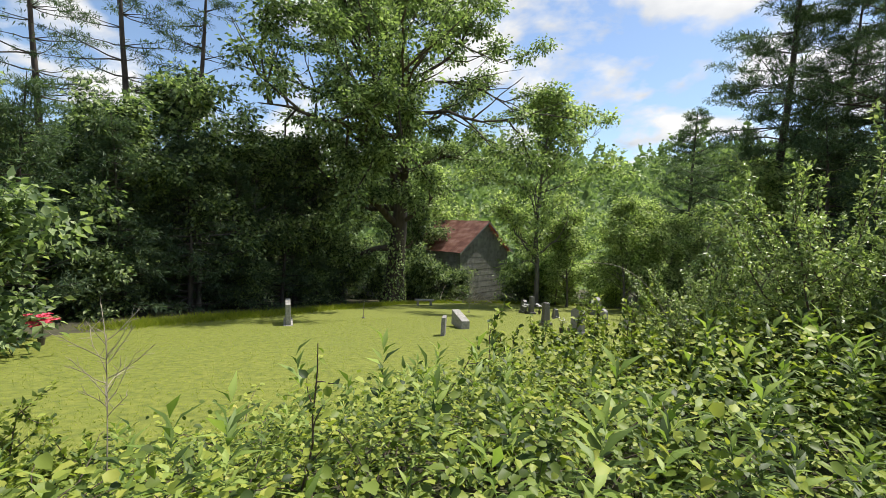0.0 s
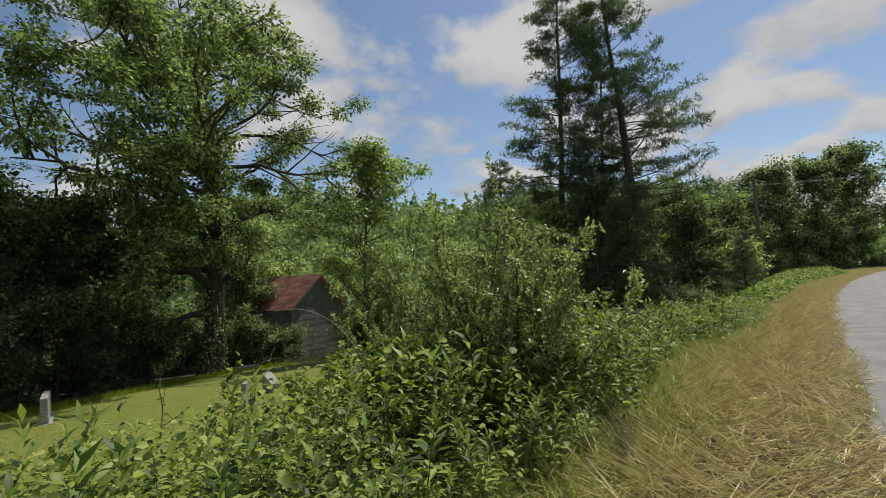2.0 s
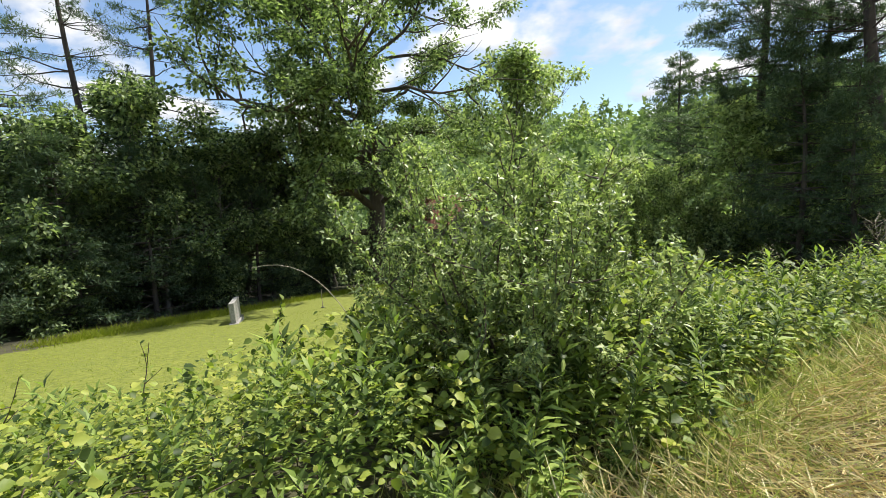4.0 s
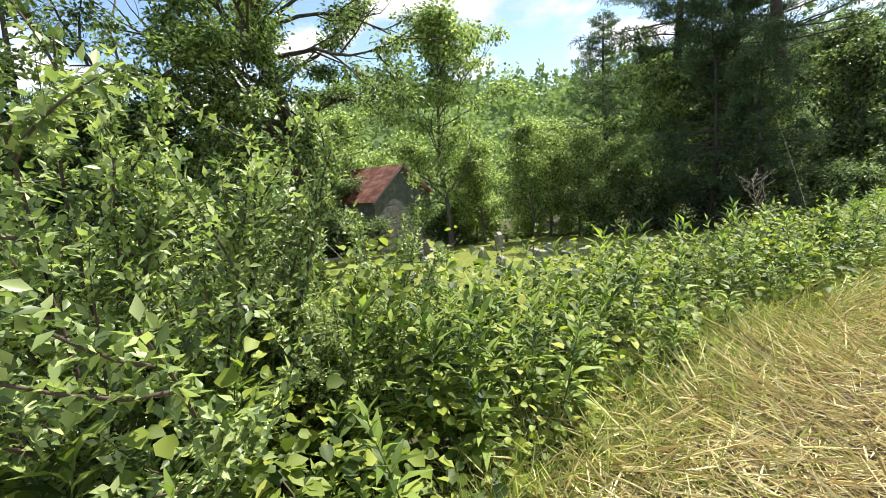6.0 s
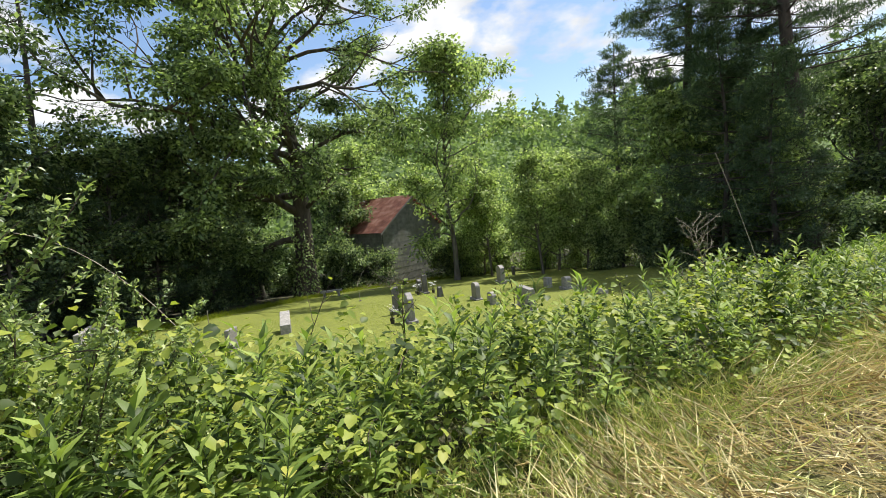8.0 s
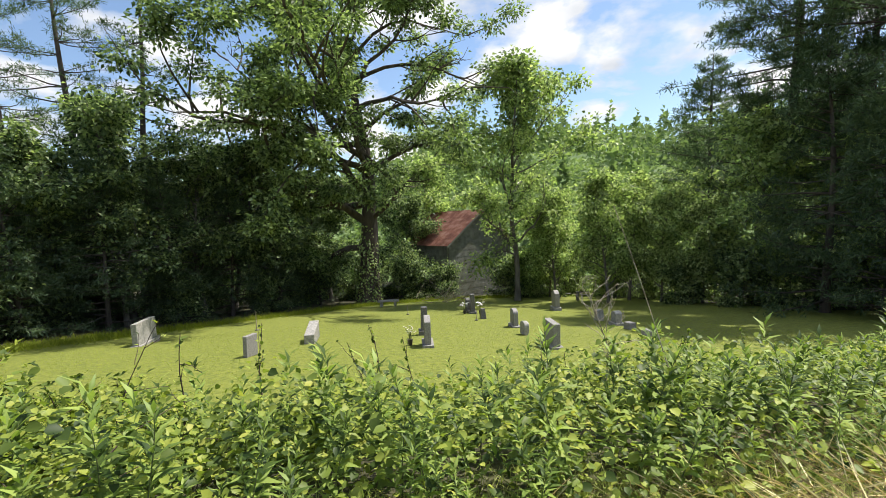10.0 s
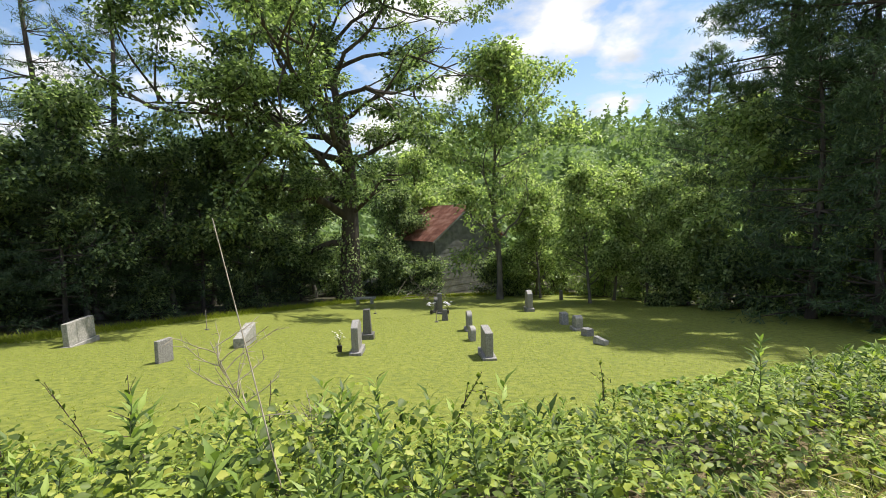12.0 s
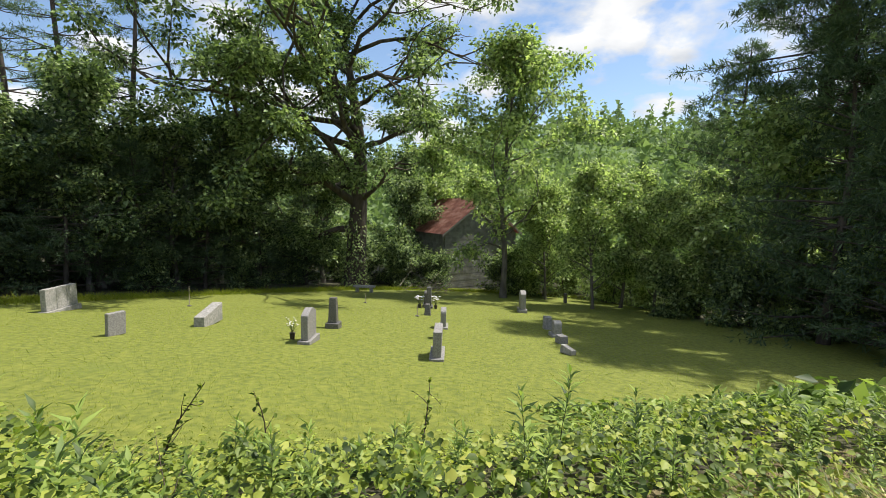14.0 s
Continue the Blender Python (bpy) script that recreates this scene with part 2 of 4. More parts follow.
def leaves(p, d, up, ln, wd, fold=0.2, droop=0.15, fine=False):
    """Folded leaf blades at p, pointing along d."""
    d = unit(d)
    s = unit(np.cross(d, up))
    n = np.cross(s, d)
    ln, wd = np.asarray(ln)[:, None], np.asarray(wd)[:, None]
    v0 = p
    v1 = p + d * ln * 0.42 + s * wd * 0.5 + n * wd * fold
    v2 = p + d * ln * 0.42 - s * wd * 0.5 + n * wd * fold
    v3 = p + d * ln - n * ln * droop
    if not fine:
        v1, v2 = v1 - n * ln * droop * 0.36, v2 - n * ln * droop * 0.36
    i = np.arange(len(p))[:, None]
    if fine:
        vm = p + d * ln * 0.5 + n * ln * 0.02
        v = np.stack([v0, v1, vm, v2, v3], 1).reshape(-1, 3)
        f = np.concatenate([i * 5 + c for c in ([0, 1, 2], [0, 2, 3], [2, 1, 4], [2, 4, 3])], 1).reshape(-1, 3)
    else:
        v = np.stack([v0, v1, v3, v2], 1).reshape(-1, 3)
        f = np.concatenate([i * 4 + c for c in ([0, 1, 2], [0, 2, 3])], 1).reshape(-1, 3)
    return v, f


def tubes(lines, sides=6):
    """Tapered tubes along polylines: a list of (points, radii)."""
    vs, fs, base = [], [], 0
    a = np.arange(sides) * 2 * np.pi / sides
    for pts, rad in lines:
        pts, rad = np.asarray(pts, float), np.asarray(rad, float)
        t = unit(np.gradient(pts, axis=0))
        ref = np.where(np.abs(t[:, 2:3]) > 0.9, np.array([[1.0, 0, 0]]), np.array([[0, 0, 1.0]]))
        s = unit(np.cross(t, ref))
        n = np.cross(s, t)
        ring = pts[:, None] + rad[:, None, None] * (np.cos(a)[None, :, None] * s[:, None] + np.sin(a)[None, :, None] * n[:, None])
        k = len(pts)
        vs.append(ring.reshape(-1, 3))
        i, j = np.meshgrid(np.arange(k - 1), np.arange(sides), indexing="ij")
        q = np.stack([i * sides + j, i * sides + (j + 1) % sides, (i + 1) * sides + (j + 1) % sides, (i + 1) * sides + j], -1).reshape(-1, 4)
        fs.append(q + base)
        base += k * sides
    return np.concatenate(vs), np.concatenate(fs)


def wander(r, start, direction, length, seg, bend=0.25, lift_up=0.0):
    """A crooked polyline."""
    pts, d = [np.array(start, float)], unit(np.array(direction, float))
    for _ in range(seg):
        d = unit(d + r.normal(0, bend, 3) + np.array([0, 0, lift_up]))
        pts.append(pts[-1] + d * length / seg)
    return np.array(pts)


def along(pts, f):
    x = f * (len(pts) - 1)
    i = min(int(x), len(pts) - 2)
    return pts[i] + (pts[i + 1] - pts[i]) * (x - i), unit(pts[i + 1] - pts[i])


# ---- terrain ----
UX, UY = 0.84, 0.543            # along the road; the bank falls away to its left


def ud(x, y):
    return UX * x + UY * y, -UY * x + UX * y


def xy(u, d):
    return UX * u - UY * d, UY * u + UX * d


def smooth(a, b, v):
    t = np.clip((v - a) / (b - a), 0, 1)
    return t * t * (3 - 2 * t)


def height(x, y):
    x, y = np.asarray(x, float), np.asarray(y, float)
    u, d = ud(x, y)
    lawn = -0.40 - 0.115 * np.clip(y, -6, 50) + 0.015 * np.clip(x - 5, -40, 0)
    lawn = lawn + 0.03 * np.sin(x * 0.5 + 1) * np.sin(y * 0.4)
    k = smooth(0, 1, (d - np.interp(u, [8, 12], [0.5, 0.0])) / np.interp(u, [8, 12, 25, 32], [4.6, 4.2, 4.5, 5.7]))
    z = lawn * k + (0.02 * np.sin(x * 3.1) * np.sin(y * 2.7)) * (1 - k) * (d > -1.2)
    far = np.hypot(x, y)
    rise = smooth(60, 330, y + 0.25 * x) * (35 + 12 * np.sin(x * 0.012 + 0.9) + 7 * np.sin(x * 0.031 + 2))
    rise = rise * smooth(-900, -60, x) + smooth(500, 1500, far) * 30
    side = smooth(90, 320, x) * smooth(-150, 60, y) * 22
    return z + (rise + side) * (d > 0) * smooth(0, 40, d)


def road_bend(u):
    """How far the road swings away from its straight line, to the right."""
    u = np.asarray(u, float)
    return -0.003 * np.clip(u - 12, 0, 33) ** 2 - 0.198 * np.clip(u - 45, 0, None)


def axis_steps(lo, hi, fine_lo, fine_hi, step):
    a = [np.arange(fine_lo, fine_hi + 1e-6, step)]
    out, s, p = [], step, fine_hi
    while p < hi:
        s *= 1.18
        p += s
        out.append(p)
    a.append(np.array(out))
    out, s, p = [], step, fine_lo
    while p > lo:
        s *= 1.18
        p -= s
        out.append(p)
    a.insert(0, np.array(out[::-1]))
    return np.concatenate(a)


def lawn_mask(x, y):
    """True on the mown grass of the graveyard."""
    u, d = ud(x, y)
    wob = 0.5 * np.sin(x * 1.3 + y * 0.7) + 0.3 * np.sin(y * 2.1)
    left = x > -11.8 + (y - 14) * 0.31 + wob
    right = (y < 46 + wob) & (x < 13.4 + (45 - y) * 0.60 + wob)
    return (d > np.interp(u, [8, 12], [5.4, 4.1]) + 0.3 * wob) & left & right & (y > -30)


def build_ground():
    us = axis_steps(-1500, 1800, -14, 48, 0.4)
    ds = axis_steps(-1500, 2200, -8, 48, 0.4)
    U, D = np.meshgrid(us, ds, indexing="ij")
    X, Y = xy(U, D)
    v = np.stack([X, Y, height(X, Y)], -1).reshape(-1, 3)
    nu, nd = U.shape
    i, j = np.meshgrid(np.arange(nu - 1), np.arange(nd - 1), indexing="ij")
    f = np.stack([i * nd + j, (i + 1) * nd + j, (i + 1) * nd + j + 1, i * nd + j + 1], -1).reshape(-1, 4)
    me = npmesh("ground", v, f, M["lawn"], True)
    for k in ("soil", "thatch", "forest_floor", "hill"):
        me.materials.append(M[k])
    c = v[f].mean(1)
    cu, cd = ud(c[:, 0], c[:, 1])
    idx = np.full(len(f), 3)
    idx[lawn_mask(c[:, 0], c[:, 1])] = 0
    idx[(cd > 0.3) & (cd < np.interp(cu, [8, 12], [5.4, 4.1]))] = 1
    idx[(cd <= 0.3)] = 2
    idx[(c[:, 1] > 62) | (np.hypot(c[:, 0], c[:, 1]) > 120)] = 4
    me.polygons.foreach_set("material_index", idx.astype(np.int32))
    return tagged(put("ground", me), "mown graveyard lawn below a grassy roadside bank, rising to wooded hills", "ground", kind="structure")


def build_road():
    """Asphalt strip beside the verge; it bends right far ahead."""
    us = np.concatenate([np.arange(-60, 60, 1.0), np.arange(60, 140, 4.0)])
    rows, vs = 9, []
    for u in us:
        bend = road_bend(u)
        for k in range(rows):
            edge = 0.05 * math.sin(u * 2.3) + 0.03 * math.sin(u * 5.1)
            d = -1.43 + edge - 5.4 * k / (rows - 1) + float(bend)
            x, y = xy(u, d)
            vs.append((x, y, 0.02 + 0.05 * math.sin(math.pi * k / (rows - 1)) + (0 if 0 < k < rows - 1 else -0.012)))
    n = len(us)
    f = [(i * rows + k, i * rows + k + 1, (i + 1) * rows + k + 1, (i + 1) * rows + k) for i in range(n - 1) for k in range(rows - 1)]
    me = npmesh("road", np.array(vs), np.array(f), M["asphalt"], True)
    return tagged(put("road", me), "sunlit pale grey asphalt country road with ragged edge", "road", kind="structure")


ground = build_ground()
road = build_road()


# ---- trees ----
def tree(name, label, seed, H, r0, crown_r, base, n_limb, n_leaf, leaf_size, leaf_mat, bark, lean=0.03, spread=0.45, limbs=None, clump=0.45, subs=7, bend=0.22, top=0.86, bare=(), thin=(), split=False, drop=0.45):
    """A broad-leaved tree: tapered trunk, limbs, side branches and a crown of leaf sprays."""
    r = np.random.default_rng(seed)
    root = new(name)
    trunk = wander(r, (0, 0, -0.25), (r.normal(0, lean), r.normal(0, lean), 1), H * top, 12, 0.05, 0.03)
    rad = r0 * (1 - 0.85 * np.linspace(0, 1, 13)) * np.where(np.arange(13) == 0, 1.35, 1)
    lines, tips, starts = [(trunk, rad)], [], []
    specs = limbs or []
    if not limbs:
        for i in range(n_limb):
            f = base + (1 - base) * (i + 0.5) / n_limb
            az = i * 2.4 + r.uniform(-0.4, 0.4)
            prof = math.sin(math.pi * min(1, (0.25 + 0.72 * (f - base) / (1 - base)))) ** 0.7
            specs.append((f, az, spread + 0.5 * f + r.uniform(-0.15, 0.15), crown_r * prof * r.uniform(0.6, 1.25)))
    for li, (f, az, el, L) in enumerate(specs):
        p, _ = along(trunk, min(f, 0.99))
        d = (math.cos(el) * math.sin(az), math.cos(el) * math.cos(az), math.sin(el))
        starts.append(len(lines))
        line = wander(r, p, d, L, 8, bend, 0.03)
        rr = max(0.03, r0 * 0.5 * (1 - 0.7 * f) * min(1, L / crown_r + 0.2))
        lines.append((line, rr * (1 - 0.86 * np.linspace(0, 1, 9))))
        for k in range(subs):
            g = 0.25 + 0.75 * (k + r.uniform(0, 1)) / subs
            q, t = along(line, min(g, 0.99))
            sd = unit(t + r.normal(0, 0.75, 3) + np.array([0, 0, 0.25]))
            sl = wander(r, q, sd, L * r.uniform(0.22, 0.52), 5, bend, 0.05)
            lines.append((sl, rr * 0.35 * (1 - 0.85 * np.linspace(0, 1, 6))))
            if li in bare:
                for _ in range(2):
                    q2, t2 = along(sl, r.uniform(0.3, 0.9))
                    lines.append((wander(r, q2, unit(t2 + r.normal(0, 0.7, 3)), L * 0.12, 4, 0.3), rr * 0.12 * np.linspace(1, 0.3, 5)))
                continue
            if li in thin and k % 2:
                continue
            for h in (0.5, 0.78, 1.0):
                tips.append(along(sl, min(h, 0.99))[0])
        if li not in bare:
            tips.append(line[-1])
    top_p = trunk[-1]
    for _ in range(6):
        tips.append(top_p + r.normal(0, 0.5, 3))
    put("trunk", npmesh(name + "_trunk", *tubes(lines[:1], 9), bark, True), root)
    if split:
        for a, b in zip(starts, starts[1:] + [len(lines)]):
            put("limb", npmesh(name + "_limb", *tubes(lines[a:b], 7), bark, True), root)
    else:
        tagged(put("branchwork", npmesh(name + "_branches", *tubes(lines[1:], 5), bark, True), root), kind="stuff")
    tips = np.array(tips)
    tips = tips[r.random(len(tips)) > drop]
    c = tips[r.integers(0, len(tips), n_leaf)]
    cl = np.concatenate([r.normal(0, clump, (n_leaf, 2)), r.normal(0, clump * 0.55, (n_leaf, 1))], 1)
    p = c + cl
    d = unit(cl + r.normal(0, 0.35, (n_leaf, 3)) + np.array([0, 0, -0.15]))
    up = unit(r.normal(0, 0.5, (n_leaf, 3)) + np.array([0, 0, 1.0]))
    sz = leaf_size * r.uniform(0.6, 1.3, n_leaf)
    lv, lf = leaves(p, d, up, sz, sz * r.uniform(0.5, 0.8, n_leaf), 0.25, 0.2)
    put("crown", npmesh(name + "_crown", lv, lf, leaf_mat), root)
    return tagged(root, label, "tree")


def pine(name, label, seed, H, r0, crown_base, width, whorls=24, per=5, tuft=7, dense=1.0):
    """A white pine: straight bole, flat tiers of branches with needle tufts, gaps between."""
    r = np.random.default_rng(seed)
    root = new(name)
    trunk = wander(r, (0, 0, -0.25), (r.normal(0, 0.015), r.normal(0, 0.015), 1), H, 14, 0.02, 0.02)
    lines = [(trunk, r0 * (1 - 0.9 * np.linspace(0, 1, 15)) * np.where(np.arange(15) == 0, 1.3, 1))]
    P, Dv = [], []
    for w in range(whorls):
        f = crown_base + (0.99 - crown_base) * (w + r.uniform(-0.2, 0.2)) / whorls
        prof = (1 - ((f - crown_base) / (1 - crown_base)) ** 1.4) * 0.9 + 0.12
        for k in range(per):
            if r.random() < 0.18:
                continue
            az = r.uniform(0, 2 * math.pi)
            L = width * prof * r.uniform(0.45, 1.1)
            p, _ = along(trunk, min(f, 0.985))
            el = r.uniform(-0.12, 0.18)
            line = wander(r, p, (math.cos(el) * math.sin(az), math.cos(el) * math.cos(az), math.sin(el)), L, 6, 0.12, 0.04)
            lines.append((line, 0.055 * (L / width + 0.2) * np.linspace(1, 0.15, 7)))
            n_t = int((12 + 16 * L / width) * dense)
            for _ in range(n_t):
                q, t = along(line, min(0.99, r.uniform(0.3, 1.0) ** 0.8))
                sd = unit(t + r.normal(0, 0.9, 3) * np.array([1, 1, 0.2]))
                q = q + sd * r.uniform(0.0, 0.75)
                P.append(q)
                Dv.append(sd)
    put("trunk", npmesh(name + "_trunk", *tubes(lines[:1], 9), M["pine_bark"], True), root)
    tagged(put("branchwork", npmesh(name + "_branches", *tubes(lines[1:], 5), M["pine_bark"], True), root), kind="stuff")
    P, Dv = np.array(P), np.array(Dv)
    k = tuft
    p = np.repeat(P, k, 0) + r.normal(0, 0.12, (len(P) * k, 3)) * np.array([1, 1, 0.6])
    d = np.repeat(Dv, k, 0) + r.normal(0, 0.75, (len(P) * k, 3)) + np.array([0, 0, 0.12])
    ln = r.uniform(0.22, 0.42, len(p))
    lv, lf = leaves(p, d, unit(r.normal(0, 0.4, (len(p), 3)) + np.array([0, 0, 1.0])), ln, ln * 0.16, 0.1, 0.1)
    put("crown", npmesh(name + "_crown", lv, lf, M["needle"]), root)
    return tagged(root, label, "tree")


def stand(ob, x, y, scale=1.0, turn=0.0, dz=0.0):
    ob.matrix_basis = Matrix.Translation((x, y, float(height(x, y)) + dz)) @ Matrix.Rotation(turn, 4, "Z") @ Matrix.Scale(scale, 4)
    return ob


def again(ob, x, y, scale=1.0, turn=0.0, dz=0.0):
    keep = ob.matrix_basis.copy()
    ob.matrix_basis = Matrix.Identity(4)
    c = copy_thing(ob, Matrix.Identity(4))
    ob.matrix_basis = keep
    return stand(c, x, y, scale, turn, dz)


# the great oak: fractions up the trunk, azimuth (clockwise from +y), elevation, length
OAK_LIMBS = [
    (0.24, -1.7, 0.10, 6.5), (0.36, 1.6, 0.30, 5.0), (0.34, -2.3, 0.30, 10.0), (0.42, -1.3, 0.25, 11.0), (0.45, -2.7, 0.28, 13.0),
    (0.48, -2.0, 0.30, 13.0), (0.52, 2.85, 0.42, 12.0), (0.54, -2.9, 0.36, 15.0), (0.56, 0.4, 0.4, 8.0), (0.60, -1.6, 0.38, 14.0), (0.62, 2.95, 0.42, 15.0), (0.66, -2.4, 0.42, 14.0),
    (0.70, -1.65, 0.28, 16.5), (0.72, 1.2, 0.5, 8.0), (0.74, -2.7, 0.45, 14.0), (0.76, -1.2, 0.5, 13.0), (0.80, 1.75, 0.16, 12.5), (0.83, -2.1, 0.6, 13.0), (0.86, 2.6, 0.5, 11.0), (0.90, 1.4, 0.5, 12.0),
    (0.93, -1.7, 0.65, 14.0), (0.96, 1.9, 0.65, 12.0), (0.98, -2.9, 0.8, 11.0), (0.99, 0.2, 1.0, 9.0), (0.99, -1.0, 1.0, 10.0),
]
oak = tree("oak_tree", "huge old oak with thick ivy-clad trunk and spreading crooked limbs", 11, 20, 0.92, 11, 0.4, 0, 88000, 0.27, M["oak_leaf"], M["oak_bark"],
           limbs=OAK_LIMBS, subs=9, clump=0.5, bend=0.2, top=1.0, bare=(1, 12), thin=(13, 16, 19, 21, 23), split=True)
stand(oak, -4.2, 39.5)

maple = tree("maple_tree", "dense woodland maple in full summer leaf", 21, 15, 0.26, 5.4, 0.26, 22, 12000, 0.34, M["wood_leaf"], M["grey_bark"], subs=7, clump=0.42)
beech = tree("beech_tree", "tall woodland tree with dark layered foliage", 22, 18, 0.30, 5.8, 0.28, 22, 12500, 0.36, M["wood_leaf"], M["grey_bark"], subs=7, clump=0.45)
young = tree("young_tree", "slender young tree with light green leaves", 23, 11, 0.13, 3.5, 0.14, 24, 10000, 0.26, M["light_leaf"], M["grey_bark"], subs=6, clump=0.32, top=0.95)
shrub = tree("understory_shrub", "low spreading understory shrub at the wood's edge", 24, 4.2, 0.07, 2.4, 0.05, 16, 7000, 0.26, M["wood_leaf"], M["grey_bark"], subs=6, clump=0.36, spread=0.2)
# shrub in the lighter leaf colour, which stands in for sun on it
sun_tinted = tree("sun_tinted_shrub", "shrub thicket at the lawn's end, lighter leaf colour standing in for sun", 27, 5.0, 0.07, 2.3, 0.06, 16, 7000, 0.25, M["light_leaf"], M["grey_bark"], subs=6, clump=0.34, spread=0.2)
stand(sun_tinted, 15.5, 41.0, 0.8)
stand(maple, -10.5, 33.0, 0.85)
stand(beech, -14.5, 27.0, 0.8)
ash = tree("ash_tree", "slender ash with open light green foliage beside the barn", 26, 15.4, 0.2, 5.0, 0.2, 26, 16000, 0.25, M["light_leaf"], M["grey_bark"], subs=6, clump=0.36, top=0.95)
stand(ash, 7.9, 38.5, 1.15, 2.6)
stand(young, 10.8, 39.5, 0.75)
stand(shrub, -1.6, 43.4, 0.9)

pr = random.Random(5)
# dark wall of trees along the graveyard's left edge
for x, y, kind, s in [(-18, 15, maple, .62), (-21, 20, beech, .58), (-15.5, 21, maple, .66), (-13.5, 25.5, maple, .66), (-18.5, 25, maple, .68), (-12.0, 30, maple, .7),
                      (-9.5, 35, maple, .66), (-14, 36, beech, .68), (-20, 34, beech, .7), (-24, 27, maple, .75), (-9, 43, beech, .68), (-18, 42, maple, .8), (-26, 38, beech, .75),
                      (-25, 14, beech, .6), (-28, 19, maple, .7), (-3, 48, maple, .65), (-12, 49, beech, .75), (-22, 49, maple, .85), (-31, 31, maple, .75), (-30, 45, beech, .8), (-35, 24, beech, .7), (-35, 38, maple, .8)]:
    again(kind, x, y, s * pr.uniform(.92, 1.08), pr.uniform(0, 6.28))
for x, y, s in [(-11.5, 10.5, .95), (-14.5, 19, .7), (-11.8, 27.5, .6), (-16, 23, .8), (-9.6, 33, .6), (-19, 29, .9), (-16, 32, .9), (-13, 40, .8), (20.5, 31.5, .75), (18.2, 34.0, .6), (22.5, 28.5, .7), (1.4, 43.6, .7), (7.2, 43.8, .75), (8.6, 43.0, .8), (-6, 46, 1), (-2, 45, .8), (-10, 47, 1), (-15, 46, 1), (-20, 45, 1.1), (-25, 43, 1.1), (-24, 34, 1), (-29, 35, 1.1), (-22, 24, 1), (-26, 22, 1), (-30, 27, 1.1), (-20, 17, .9), (-24, 18, 1), (-29, 14, 1.1), (-33, 20, 1.2), (-36, 30, 1.2), (-35, 42, 1.2), (-17, 38, .9), (-10, 40, .8), (-4, 53, 1), (-14, 54, 1.1), (-26, 52, 1.2)]:
    again(shrub, x, y, s, pr.uniform(0, 6.28))
# behind the barn and to its right, some in lighter leaves for sunlit crowns
for x, y, kind, s in [(11, 52, young, .7), (-1, 54, young, 1.45), (10.5, 42.5, young, .8), (19, 47, young, .75), (13.8, 34.6, young, .8),
                      (15.6, 37, young, .8), (17.2, 35.2, young, .7), (19.2, 33.8, young, .65), (34, 46, beech, .55), (12, 58, young, .9), (25, 56, young, 1.0), (-6, 60, beech, .9)]:
    again(kind, x, y, s * pr.uniform(.92, 1.08), pr.uniform(0, 6.28))
# thickets whose brighter leaf colour imitates sunlit undergrowth
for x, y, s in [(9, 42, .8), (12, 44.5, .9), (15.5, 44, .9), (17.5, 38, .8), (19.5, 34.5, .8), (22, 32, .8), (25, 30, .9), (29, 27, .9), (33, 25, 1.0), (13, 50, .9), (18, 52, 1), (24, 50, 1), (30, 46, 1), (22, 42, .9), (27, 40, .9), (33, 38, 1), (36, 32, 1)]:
    again(sun_tinted, x, y, s, pr.uniform(0, 6.28))

wp = pine("white_pine", "tall dark white pine with flat tiers of branches", 31, 28, 0.36, 0.24, 7.0, 28, 6, 12, 1.5)
wp2 = pine("white_pine", "tall white pine with a long bare bole and thin crown", 32, 28, 0.48, 0.36, 6.8, 24, 6, 12, 1.5)
wp3 = pine("white_pine", "lean white pine with a bare bole and sparse tufts", 36, 29, 0.36, 0.42, 5.6, 17, 4, 10, 0.8)
hemlock = pine("hemlock", "dense dark hemlock feathered to the ground", 33, 13, 0.2, 0.06, 4.0, 24, 7, 7)
stand(wp, 23.9, 34.3, 1.12)
stand(wp2, 26.4, 26.7)
stand(hemlock, 22.0, 27.0)
stand(wp3, -20.0, 29.6, 0.92)
for x, y, kind, s in [(24, 45, wp2, .72), (26.5, 31, wp, .85), (-17.3, 31.5, wp3, .88), (-26, 30, wp3, .95), (-33, 24, wp3, .9),
                      (28.5, 29.0, hemlock, .55), (28, 20.5, hemlock, .32), (22.8, 24.2, hemlock, .8),
                      (-15.5, 17, hemlock, .72), (-14.2, 20.5, hemlock, .7), (-13.2, 24, hemlock, .72), (-12, 27.5, hemlock, .7), (-10.8, 31, hemlock, .68), (-9.4, 34.8, hemlock, .66), (-18, 14, hemlock, .75),
                      (-18, 22, hemlock, .8), (-16, 27.5, hemlock, .8), (-14.5, 32, hemlock, .75), (-8.5, 39.5, hemlock, .65), (-20, 27, hemlock, .85)]:
    again(kind, x, y, s, pr.uniform(0, 6.28))

# woods along the road ahead
for u, d, kind, s in [(40, 6, maple, .7), (46, 9, beech, .7), (52, 5, maple, .75), (58, 10, maple, .8), (60, 2.5, beech, .75), (66, -2, maple, .8), (72, -6, beech, .85), (62, -18, maple, .8), (54, -17, beech, .8),
                      (48, -16, maple, .8), (75, 3, beech, .9), (80, -4, maple, .9), (38, 12, young, .9), (34, 9, young, .7), (44, 14, maple, .8), (36, 16, young, 1.0), (72, 12, maple, .9)]:
    again(kind, *xy(u, d), s * pr.uniform(.92, 1.08), pr.uniform(0, 6.28))
